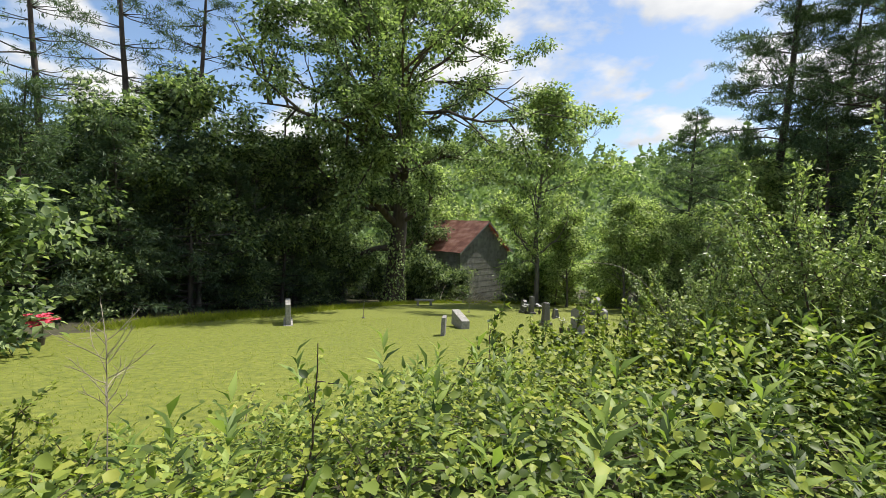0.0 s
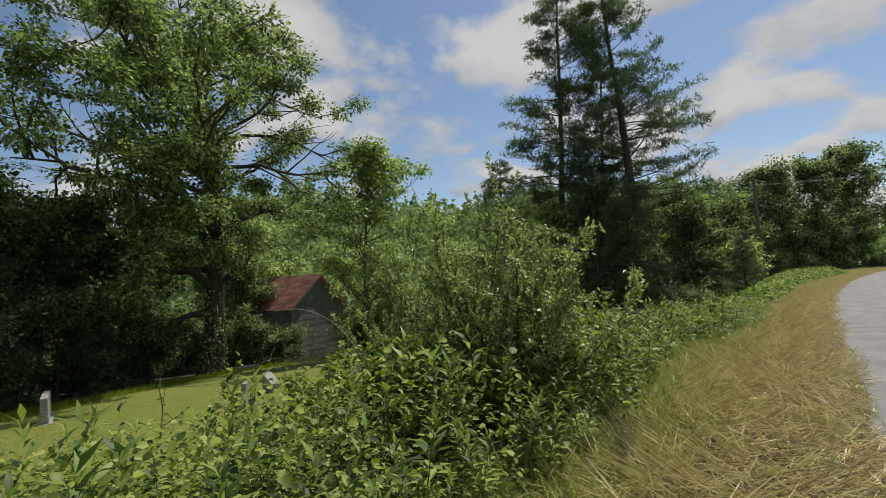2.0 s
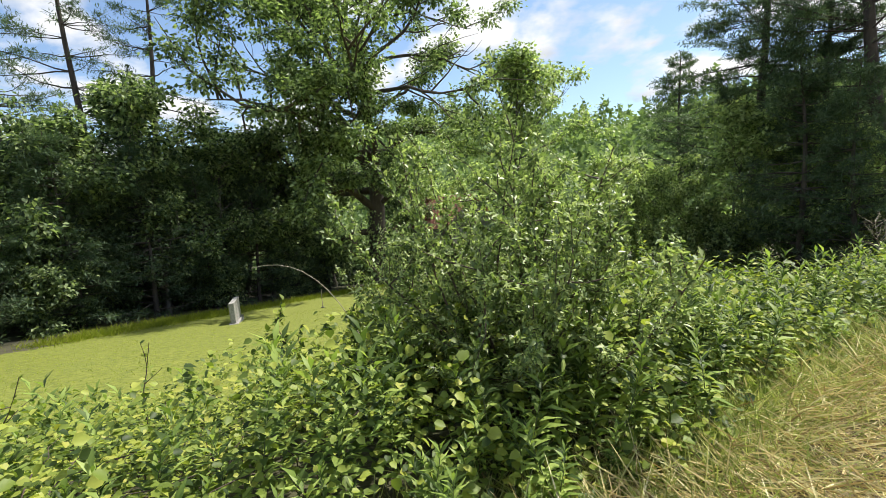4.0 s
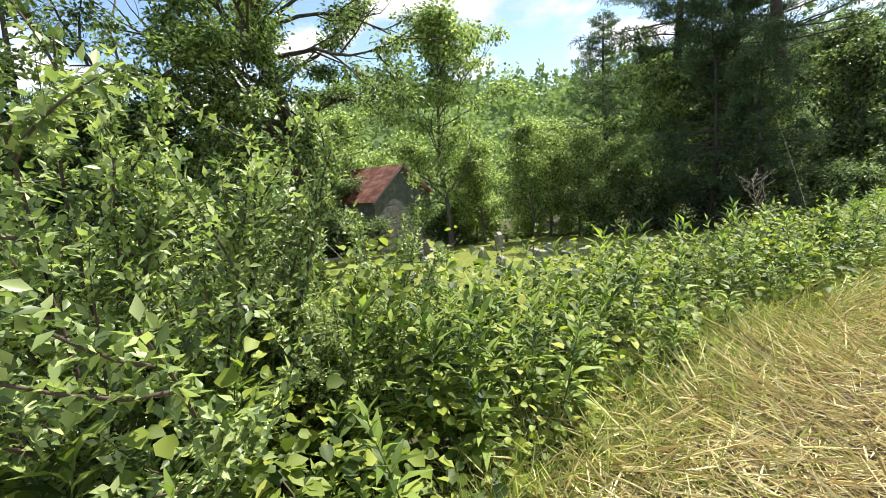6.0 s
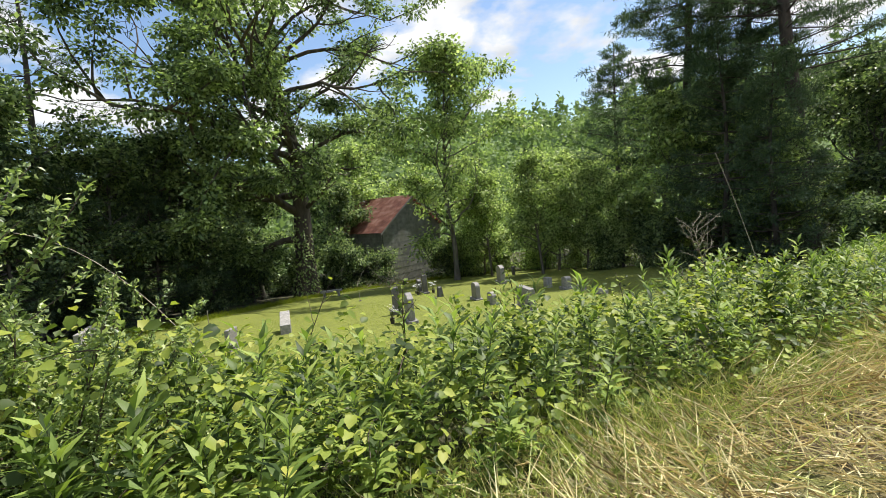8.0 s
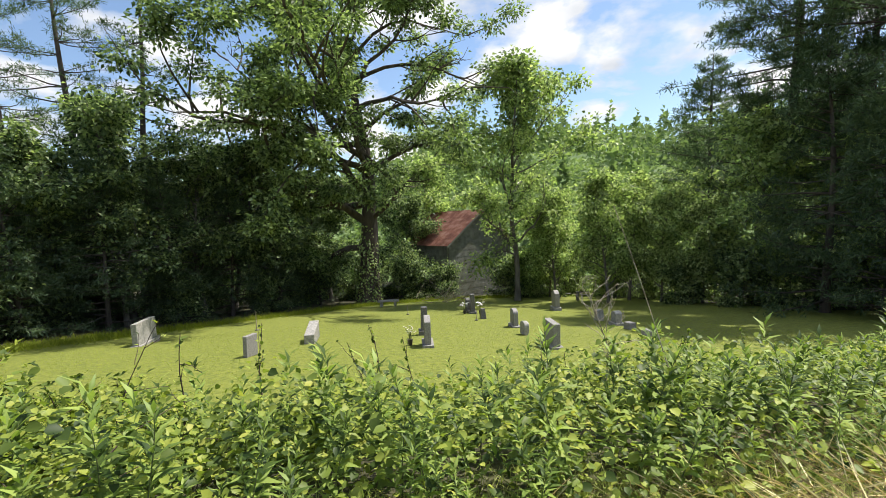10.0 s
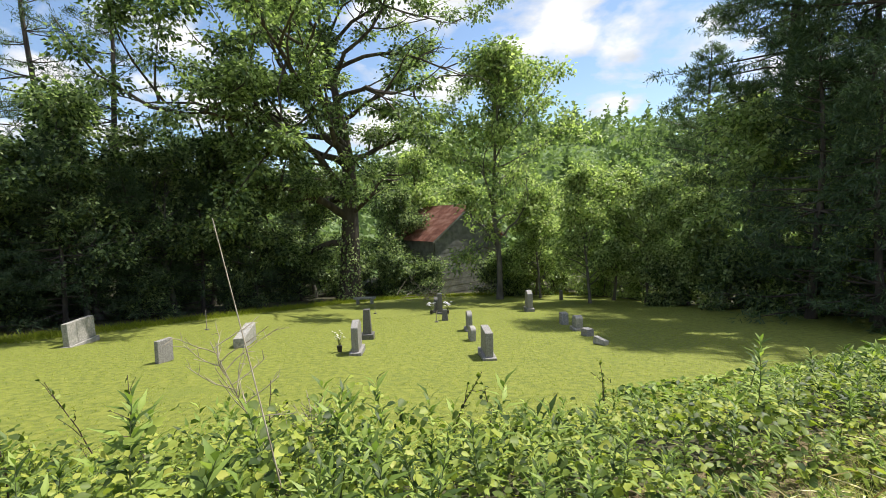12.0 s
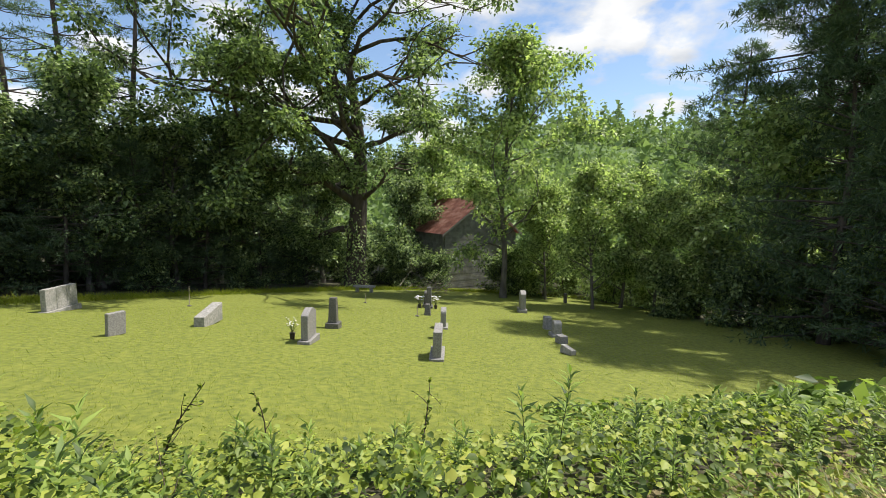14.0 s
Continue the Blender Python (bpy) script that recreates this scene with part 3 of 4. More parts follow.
for u, d, s in [(31, 4.2, .5), (34, 5.2, .6), (37, 3.8, .55), (41, 3.6, .6), (46, 3.6, .65), (51, 3.0, .7), (56, 2.2, .8), (61, 0.2, .9), (64, -3, 1.0), (68, -5, .9)]:
    again(shrub, *xy(u, d), s, pr.uniform(0, 6.28))
# ---- end of woods ----


def build_hill_woods():
    """Far woods on the slopes, too many to count."""
    r = np.random.default_rng(44)
    n = 2600
    x, y = r.uniform(-330, 420, n), 62 + 290 * r.uniform(0, 1, n) ** 1.3
    keep = (np.sin(x * 0.03 + 1) * np.sin(y * 0.035) < 0.55) | (y < 90)
    x, y = x[keep], y[keep]
    z = height(x, y)
    k = 96
    rad = r.uniform(2.2, 4.6, len(x)) * (0.8 + y / 300)
    tall = np.where(r.random(len(x)) < 0.2, 2.1, r.uniform(0.9, 1.4, len(x)))
    dirs = unit(r.normal(0, 1, (len(x), k, 3)))
    shell = r.uniform(0.55, 1.0, (len(x), k, 1))
    off = dirs * shell * rad[:, None, None]
    narrow = np.where(tall > 2, 0.5, 1.0)[:, None] * np.where(tall[:, None] > 2, np.clip(1.1 - (off[:, :, 2] / rad[:, None] + 1) * 0.5, 0.1, 1), 1)
    off[:, :, :2] *= narrow[:, :, None]
    off[:, :, 2] *= tall[:, None]
    c = np.stack([x, y, z + rad * tall * 0.9], 1)[:, None]
    p = (c + off).reshape(-1, 3)
    d = (dirs + r.normal(0, 0.5, dirs.shape)).reshape(-1, 3)
    sz = np.repeat(rad * 0.34, k) * r.uniform(0.6, 1.3, len(p))
    v, f = leaves(p, d, unit(r.normal(0, 0.6, p.shape) + np.array([0, 0, 1.0])), sz, sz * 0.8, 0.25, 0.2)
    return tagged(put("hillside_woods", npmesh("hillside_woods", v, f, M["far_leaf"])), "mixed green woods covering the far hillside", "woods", kind="stuff")


build_hill_woods()


# ---- barn ----
def box_bm(bm, lo, hi):
    (x0, y0, z0), (x1, y1, z1) = lo, hi
    vs = [bm.verts.new(p) for p in ((x0, y0, z0), (x1, y0, z0), (x1, y1, z0), (x0, y1, z0), (x0, y0, z1), (x1, y0, z1), (x1, y1, z1), (x0, y1, z1))]
    for q in ((0, 3, 2, 1), (4, 5, 6, 7), (0, 1, 5, 4), (1, 2, 6, 5), (2, 3, 7, 6), (3, 0, 4, 7)):
        bm.faces.new([vs[i] for i in q])
    return vs


def build_barn():
    """Local x runs along the ridge away from the visible gable, local y across it."""
    root = new("barn")
    L, W, eave, ridge = 7.0, 4.2, 5.4, 8.35
    # walls of lapped boards, each its own part
    def board(lo, hi):
        bm = bmesh.new()
        box_bm(bm, lo, hi)
        part("board", bm, M["barn_board"], root)

    for side in (-1, 1):
        for k in range(17):
            y = side * W + side * 0.01 * (k % 2)
            board((0.06, y - 0.05, k * 0.31), (L - 0.06, y + 0.05, k * 0.31 + 0.305))
    for gx in (0.0, L):
        for k in range(27):
            z0 = k * 0.31
            z1 = min(z0 + 0.305, ridge - 0.1)
            half = W - 0.06 if z1 <= eave else W * (ridge - z1) / (ridge - eave)
            if half < 0.15:
                continue
            board((gx - 0.05 - 0.012 * (k % 2), -half, z0), (gx + 0.05, half, z1))
    # corrugated roof sheets, each its own part
    slope = math.hypot(W + 0.45, (ridge - eave) * (W + 0.45) / W)
    n_sheet = 9
    sw = (L + 0.9) / n_sheet
    for side in (-1, 1):
        for k in range(n_sheet):
            x0 = -0.45 + k * sw
            nx = 13
            bm = bmesh.new()
            grid = []
            jig = 0.012 * ((k * 7) % 3)
            for t in (0.0, 0.5, 1.0):
                yy = side * (W + 0.45) * t
                zz = ridge - (ridge - eave) / W * (W + 0.45) * t + 0.06 + jig
                grid.append([bm.verts.new((x0 + (sw + 0.03) * i / (nx - 1), yy, zz + (0.035 if i % 3 == 1 else 0.0))) for i in range(nx)])
            for a in range(2):
                for i in range(nx - 1):
                    bm.faces.new((grid[a][i], grid[a][i + 1], grid[a + 1][i + 1], grid[a + 1][i]))
            bmesh.ops.solidify(bm, geom=bm.faces[:], thickness=0.012)
            part("roof_sheet", bm, M["rust_roof"], root)
    for side in (-1, 1):
        for gx in (-0.46, L + 0.42):
            bm = bmesh.new()
            y1, z1 = side * (W + 0.45), ridge - (ridge - eave) / W * (W + 0.45)
            vs = []
            for x in (gx, gx + 0.05):
                for (y, z) in ((side * 0.004, ridge), (y1, z1), (y1, z1 - 0.16), (side * 0.004, ridge - 0.16)):
                    vs.append(bm.verts.new((x, y, z)))
            for q in ((0, 1, 2, 3), (7, 6, 5, 4), (0, 4, 5, 1), (1, 5, 6, 2), (2, 6, 7, 3), (3, 7, 4, 0)):
                bm.faces.new([vs[i] for i in q])
            bmesh.ops.recalc_face_normals(bm, faces=bm.faces[:])
            part("rake_board", bm, M["barn_board"], root)
    tagged(root, "old whitewashed board barn with a rusty red corrugated roof", "barn")
    x, y = 4.4, 48.4
    root.matrix_basis = Matrix.Translation((x, y, float(height(x, y)) - 0.05)) @ Matrix.Rotation(math.atan2(0.66, -0.75), 4, "Z")
    return root


build_barn()


# ---- gravestones ----
def tablet_bm(w, t, h, top="round", taper=0.0):
    """An upright slab, w along local x, t along y, with a shaped top and softened edges."""
    if top == "round":
        prof = [(-w / 2, 0), (w / 2, 0)] + [(w / 2 * math.cos(a), h - 0.28 * w + 0.28 * w * math.sin(a)) for a in np.linspace(0.0, math.pi, 11)]
    elif top == "serp":
        prof = [(-w / 2, 0), (w / 2, 0), (w / 2, h * 0.82)] + [(w / 2 - w * k / 8, h * (0.86 + 0.14 * math.sin(math.pi * k / 8) ** 2)) for k in range(1, 8)] + [(-w / 2, h * 0.82)]
    elif top == "slant":
        prof = [(-w / 2, 0), (w / 2, 0), (w / 2, h), (-w / 2, h * 0.62)]
    else:
        prof = [(-w / 2, 0), (w / 2, 0), (w / 2 * (1 - taper), h), (-w / 2 * (1 - taper), h)]
    bm = bmesh.new()
    back = [bm.verts.new((x, -t / 2 * (1 - taper * z / h), z)) for x, z in prof]
    front = [bm.verts.new((x, t / 2 * (1 - taper * z / h), z)) for x, z in prof]
    bm.faces.new(back)
    bm.faces.new(front[::-1])
    n = len(prof)
    for i in range(n):
        bm.faces.new((back[i], front[i], front[(i + 1) % n], back[(i + 1) % n]))
    bmesh.ops.recalc_face_normals(bm, faces=bm.faces[:])
    bmesh.ops.bevel(bm, geom=bm.edges[:], offset=min(0.012, t * 0.1), segments=1, affect="EDGES")
    return bm


def shift(bm, x, y, z):
    for v in bm.verts:
        v.co += Vector((x, y, z))
    return bm


def headstone(label, w, t, h, mat, top="round", base=0.12, taper=0.0, tablets=1):
    root = new("headstone")
    bw = w * tablets + (0.18 if base else 0)
    if base:
        part("base", shift(tablet_bm(bw, t + 0.16, base + 0.1, "flat"), 0, 0, -0.1), mat, root)
    for k in range(tablets):
        x = (k - (tablets - 1) / 2) * w * 1.02
        part("tablet", shift(tablet_bm(w, t, h, top, taper), x, 0, base), mat, root)
    return tagged(root, label, "headstone", "graves on the lawn")


def lay(ob, x, y, turn, tilt=0.0):
    ob.matrix_basis = Matrix.Translation((x, y, float(height(x, y)))) @ Matrix.Rotation(turn, 4, "Z") @ Matrix.Rotation(tilt, 4, "X")
    return ob


FACE = radians(104)     # long sides of the stones look east and west
lay(headstone("broad grey granite headstone on a granite base", 0.95, 0.22, 0.66, M["granite"], "flat", 0.13), 9.1, 17.4, FACE, 0.02)
lay(headstone("tall grey headstone with a curved top on a wide base", 0.78, 0.2, 0.86, M["granite"], "serp", 0.14), 5.25, 17.5, FACE)
lay(headstone("small plain upright grey marker", 0.5, 0.14, 0.66, M["granite"], "flat", 0.0), 0.1, 15.9, FACE - 0.35, 0.03)
lay(headstone("long low slant-topped pale headstone", 1.3, 0.34, 0.62, M["old_marble"], "slant", 0.0), 0.8, 18.6, FACE + 0.05)
lay(headstone("three joined pale tablets on one base", 0.52, 0.2, 0.82, M["old_marble"], "flat", 0.12, tablets=3), -6.3, 18.9, FACE + 0.09, -0.03)
lay(headstone("slim dark obelisk marker on a stepped base", 0.3, 0.3, 0.86, M["dark_granite"], "flat", 0.2, 0.25), 4.6, 20.1, FACE)
lay(headstone("grey headstone with rounded top", 0.62, 0.2, 0.68, M["granite"], "round", 0.1), 7.9, 22.4, FACE)
lay(headstone("low weathered grey headstone", 0.48, 0.18, 0.5, M["old_marble"], "round", 0.0), 8.3, 20.2, FACE + 0.1, 0.04)
lay(headstone("dark slender stone marker", 0.36, 0.26, 0.95, M["dark_granite"], "flat", 0.12, 0.15), 5.55, 28.2, FACE)
lay(headstone("small dark wedge-shaped marker", 0.4, 0.3, 0.5, M["dark_granite"], "flat", 0.0, 0.4), 6.35, 25.4, FACE)
lay(headstone("grey headstone with cap and base", 0.6, 0.28, 0.95, M["granite"], "serp", 0.2), 10.1, 29.8, FACE)
lay(headstone("short square pale stone post", 0.36, 0.3, 0.5, M["old_marble"], "flat", 0.0, 0.05), 11.6, 24.5, FACE)
lay(headstone("short pale stone with a base", 0.42, 0.28, 0.46, M["old_marble"], "round", 0.12), 12, 22.7, FACE)
lay(headstone("low broken stone block", 0.36, 0.3, 0.26, M["granite"], "flat", 0.0, 0.1), 12.2, 21.3, FACE + 0.3)
lay(headstone("low broken stone leaning in the grass", 0.42, 0.22, 0.24, M["old_marble"], "slant", 0.0, 0.0), 12.4, 19.5, FACE + 0.6, 0.15)
lay(headstone("small stone marker post at the lawn's end", 0.22, 0.2, 0.65, M["dark_granite"], "flat", 0.0, 0.1), 12.2, 37.6, FACE)
lay(headstone("dark headstone with a broad base", 0.5, 0.22, 0.7, M["dark_granite"], "round", 0.14), 5.2, 28.9, FACE)

def bouquet(label, x, y, petal, n=18, size=0.03, h=0.42):
    r = np.random.default_rng(int(x * 10 + 500))
    root = new("flower_arrangement")
    bm = bmesh.new()
    bmesh.ops.create_cone(bm, cap_ends=True, segments=10, radius1=0.06, radius2=0.09, depth=0.2)
    part("vase", shift(bm, 0, 0, 0.1), M["vase"], root)
    lines, heads = [], bmesh.new()
    for k in range(n):
        a, o = r.uniform(0, 6.28), r.uniform(0.2, 1.0)
        tip = np.array([math.cos(a) * o * h * 0.6, math.sin(a) * o * h * 0.6, 0.2 + h * r.uniform(0.55, 1)])
        lines.append((np.array([[0, 0, 0.15], tip * np.array([.4, .4, .7]), tip]), np.array([0.005, 0.004, 0.003])))
        for j in range(6):
            b = j * 1.047
            c = Vector(tip)
            q = [c, c + Vector((math.cos(b) * size, math.sin(b) * size, size * 0.4)), c + Vector((math.cos(b + .5) * size * 1.6, math.sin(b + .5) * size * 1.6, size * 0.2)), c + Vector((math.cos(b + 1) * size, math.sin(b + 1) * size, size * 0.4))]
            heads.faces.new([heads.verts.new(p) for p in q])
    v, f = tubes(lines, 4)
    put("stems", npmesh("stems", v, f, M["stem"]), root)
    part("blossoms", heads, petal, root)
    stand(root, x, y)
    return tagged(root, label, "flowers")


bouquet("faded flowers in a dark vase beside a headstone", 4.65, 17.6, M["flower_white"], 20, 0.02)
bouquet("white flowers set by a dark stone", 5.15, 27.9, M["flower_white"], 14, 0.05)
bouquet("white flowers set by a dark stone", 6.0, 27.9, M["flower_white"], 14, 0.05)
bouquet("red and pink flowers on a grave at the wood's edge", -10.4, 11.9, M["flower_red"], 26, 0.09, 0.6)


def bench():
    root = new("stone_bench")
    part("seat", shift(tablet_bm(1.5, 0.45, 0.12, "flat"), 0, 0, 0.36), M["old_marble"], root)
    for x in (-0.5, 0.5):
        part("leg", shift(tablet_bm(0.16, 0.36, 0.4, "flat"), x, 0, -0.04), M["old_marble"], root)
    return tagged(root, "pale stone bench under the oak", "bench")


lay(bench(), -1.3, 35.2, 0.15)
for x, y, h, lab in ((6.1, 24.7, 0.5, "thin iron flower-basket rod"), (1.75, 28.8, 0.55, "thin grave marker rod with a plate"), (-3.8, 22.5, 0.9, "thin pale stake in the grass")):
    g = new("marker_rod")
    v, f = tubes([(np.array([[0, 0, -0.05], [0, 0, h * 0.5], [0.01, 0, h]]), np.array([0.018, 0.016, 0.014]))], 6)
    put("rod", npmesh("rod", v, f, M["dry_stem"]), g)
    part("foot", shift(tablet_bm(0.16, 0.12, 0.06, "flat"), 0, 0, -0.01), M["dark_granite"], g)
    stand(tagged(g, lab, "marker"), x, y)
# ---- end of graves ----


# ---- roadside bank ----
def broad(p, d, up, ln, wd, fold=0.15, droop=0.15):
    """Broad rounded leaves with a folded midrib."""
    d = unit(d)
    s = unit(np.cross(d, up))
    n = np.cross(s, d)
    ln, wd = np.asarray(ln)[:, None], np.asarray(wd)[:, None]
    m = p + d * ln * 0.45 - n * wd * 0.03
    r1 = p + d * ln * 0.18 + s * wd * 0.40 + n * wd * fold
    r2 = p + d * ln * 0.60 + s * wd * 0.44 + n * wd * fold * 0.8 - n * ln * droop * 0.3
    l1 = p + d * ln * 0.18 - s * wd * 0.40 + n * wd * fold
    l2 = p + d * ln * 0.60 - s * wd * 0.44 + n * wd * fold * 0.8 - n * ln * droop * 0.3
    t = p + d * ln - n * ln * droop
    v = np.stack([p, r1, r2, t, l2, l1, m], 1).reshape(-1, 3)
    i = np.arange(len(p))[:, None] * 7
    f = np.concatenate([i + c for c in ([0, 1, 6], [1, 2, 6], [2, 3, 6], [3, 4, 6], [4, 5, 6], [5, 0, 6])], 1).reshape(-1, 3)
    return v, f


def lumps(u, d):
    return 0.5 + 0.24 * np.sin(u * 1.9 + 1.3 * np.sin(d * 1.7)) * np.cos(d * 2.1 + 0.6 * u) + 0.16 * np.sin(u * 4.3 + 2 + d * 3.1) + 0.16 * np.sin(u * 9.7 + 2.1 * np.sin(d * 5.3)) * np.sin(d * 8.9 + 1.7 * np.sin(u * 6.1))


def verge_edge(u):
    """How far the dry verge reaches down from the road before the green begins."""
    return np.interp(u, [4.0, 5.4, 7.0, 9.0, 10.4, 12.0, 18.0, 26.0, 34.0, 45.0], [0.2, 0.15, 0.4, 0.3, 0.05, -0.3, -0.3, -0.6, -1.3, -3.2])


def growth(u, d):
    """How high the tangle stands over the bank."""
    h = np.interp(u, [-3, 0, 2.5, 6.0, 8.5, 10.0, 11.5, 13.0, 15.0], [0.85, 0.72, 0.8, 0.98, 0.66, 0.62, 0.62, 0.38, 0.2]) * (0.1 + 1.6 * lumps(u, d))
    h = h * (1 - 0.35 * np.exp(-((u + 0.6) / 0.9) ** 2) * smooth(1.5, 2.5, d))
    edge = verge_edge(u)
    h = np.minimum(h, np.interp(u, [2.0, 5.0], [0.8, 1.15]))
    return h * smooth(edge - 0.25, edge + 0.8, d) * (1 - 0.75 * smooth(0, 1, (d - np.interp(u, [10, 13], [3.2, 1.2])) / 2.4))


def scatter_bank(n, u0, u1, d0, d1, r):
    u, d = r.uniform(u0, u1, n), r.uniform(d0, d1, n)
    x, y = xy(u, d)
    return u, d, x, y, height(x, y)


def build_undergrowth():
    r = np.random.default_rng(61)
    n = 118000
    u, d, x, y, z = scatter_bank(n, -7, 17.5, -0.8, 5.7, r)
    h = growth(u, d)
    keep = (h > 0.05) & ~lawn_mask(x, y)
    u, d, x, y, z, h = (a[keep] for a in (u, d, x, y, z, h))
    n = len(u)
    top = 1 - 0.9 * r.uniform(0, 1, n) ** 1.3
    p = np.stack([x, y, z + h * top + r.normal(0, 0.03, n)], 1)
    out = np.stack([r.normal(0, 1, n), r.normal(0, 1, n) - 0.15, r.normal(-0.15, 0.35, n)], 1)
    up = unit(np.stack([r.normal(0.15, 0.45, n), r.normal(-0.1, 0.45, n), np.ones(n)], 1))
    size = (0.036 + 0.05 * r.uniform(0, 1, n) ** 1.8) * (1 - 0.12 * smooth(9, 12, u)) * (0.78 + 0.22 * smooth(2.5, 5, u))
    v, f = broad(p, out, up, size, size * r.uniform(0.7, 1.0, n))
    tagged(put("bank_vines", npmesh("bank_vines", v, f, M["vine_leaf"])), "tangle of broad-leaved vines and weeds covering the bank", "vines", kind="stuff")
    # farther along the bank
    n = 26000
    u, d, x, y, z = scatter_bank(n, 17.5, 62, 0.0, 5.8, r)
    d = d + verge_edge(u)
    x, y = xy(u, d)
    z = height(x, y)
    h = np.maximum(growth(u, d), 0.05) * 1.5
    p = np.stack([x, y, z + h * (1 - 0.6 * r.uniform(0, 1, n) ** 2)], 1)
    out = r.normal(0, 1, (n, 3)) * np.array([1, 1, 0.4])
    size = r.uniform(0.10, 0.2, n)
    v, f = leaves(p, out, unit(r.normal(0, 0.45, (n, 3)) + np.array([0, 0, 1.0])), size, size * 0.6, 0.2, 0.2)
    tagged(put("far_bank_weeds", npmesh("far_bank_weeds", v, f, M["weed_leaf"])), "thick green weeds along the roadside bank", "weeds", kind="stuff")


build_undergrowth()


def weed(seed, h=0.8, n=30, ln=0.13, wd=0.032):
    """An upright stem with narrow leaves all round it."""
    r = np.random.default_rng(seed)
    root = new("tall_weed")
    stem = wander(r, (0, 0, -0.05), (r.normal(0, 0.12), r.normal(0, 0.12), 1), h, 7, 0.05, 0.02)
    v, f = tubes([(stem, np.linspace(0.007, 0.002, 8))], 5)
    put("stem", npmesh("weed_stem", v, f, M["stem"], True), root)
    P, Dv, S = [], [], []
    for k in range(n):
        g = 0.22 + 0.78 * (k + 0.5) / n
        p, t = along(stem, min(g, 0.995))
        a = k * 2.4 + r.uniform(-0.3, 0.3)
        el = 0.15 + 0.95 * g ** 2 + r.uniform(-0.2, 0.2)
        P.append(p)
        Dv.append((math.cos(a) * math.cos(el), math.sin(a) * math.cos(el), math.sin(el)))
        S.append(ln * (0.65 + 0.7 * math.sin(math.pi * min(1, 0.2 + 0.75 * g))) * r.uniform(0.8, 1.15))
    S = np.array(S)
    v, f = leaves(np.array(P), np.array(Dv), np.tile([0, 0, 1.0], (n, 1)) + r.normal(0, 0.15, (n, 3)), S, S * wd / ln * 1.05, 0.18, 0.22, True)
    put("leaves", npmesh("weed_leaves", v, f, M["weed_leaf"]), root)
    return tagged(root, "upright leafy green weed growing on the bank", "weed", "weeds on the bank")


def bramble(seed, canes=5, reach=0.8, n=13):
    r = np.random.default_rng(seed)
    root = new("bramble")
    lines, P, Dv, S = [], [], [], []
    for c in range(canes):
        a = c * 6.28 / canes + r.uniform(-0.5, 0.5)
        L = reach * r.uniform(0.7, 1.15)
        t = np.linspace(0, 1, 8)
        pts = np.stack([np.cos(a) * L * t ** 1.3, np.sin(a) * L * t ** 1.3, L * (1.15 * t - 0.55 * t ** 2.4)], 1) + r.normal(0, 0.012, (8, 3))
        pts[0, 2] = -0.05
        lines.append((pts, np.linspace(0.006, 0.002, 8)))
        for k in range(n):
            p, tt = along(pts, 0.2 + 0.79 * k / n)
            b = a + (1 if k % 2 else -1) * r.uniform(0.5, 1.4)
            q = p + np.array([math.cos(b), math.sin(b), 0.3]) * 0.035
            for j in (-0.7, 0, 0.7):
                P.append(q)
                Dv.append((math.cos(b + j), math.sin(b + j), r.uniform(-0.3, 0.25)))
                S.append(r.uniform(0.05, 0.085))
    for ln_ in lines:
        put("cane", npmesh("bramble_cane", *tubes([ln_], 5), M["dark_stem"], True), root)
    S = np.array(S)
    v, f = broad(np.array(P), np.array(Dv), unit(r.normal(0, 0.25, (len(P), 3)) + np.array([0, 0, 1.0])), S, S * 0.75)
    put("leaves", npmesh("bramble_leaves", v, f, M["vine_leaf"]), root)
    return tagged(root, "arching bramble with light green leaves", "bramble", "brambles on the bank")


def wand(seed, h=1.4, leafy_n=26, mat="dark_stem", twigs=5):
    """A thin woody shoot with a few short twigs and small leaves."""
    r = np.random.default_rng(seed)
    root = new("thin_shoot")
    stem = wander(r, (0, 0, -0.05), (r.normal(0, 0.18), r.normal(0, 0.18), 1), h, 9, 0.09, 0.03)
    lines, P, Dv = [(stem, np.linspace(0.009, 0.0025, 10))], [], []
    for k in range(twigs):
        q, t = along(stem, 0.35 + 0.6 * k / twigs)
        tw = wander(r, q, unit(t + r.normal(0, 0.6, 3)), h * r.uniform(0.10, 0.24), 4, 0.15)
        lines.append((tw, np.linspace(0.004, 0.0015, 5)))
        P += [along(tw, g)[0] for g in (0.4, 0.7, 0.98)]
    for k in range(leafy_n):
        P.append(along(stem, r.uniform(0.3, 0.99))[0])
    put("stem", npmesh("shoot_stem", *tubes(lines, 5), M[mat], True), root)
    if leafy_n:
        P = np.array(P)
        Dv = r.normal(0, 1, (len(P), 3)) + np.array([0, 0, 0.4])
        S = r.uniform(0.03, 0.06, len(P))
        v, f = broad(P, Dv, unit(r.normal(0, 0.4, P.shape) + np.array([0, 0, 1.0])), S, S * 0.7)
        put("leaves", npmesh("shoot_leaves", v, f, M["vine_leaf"]), root)
    return root


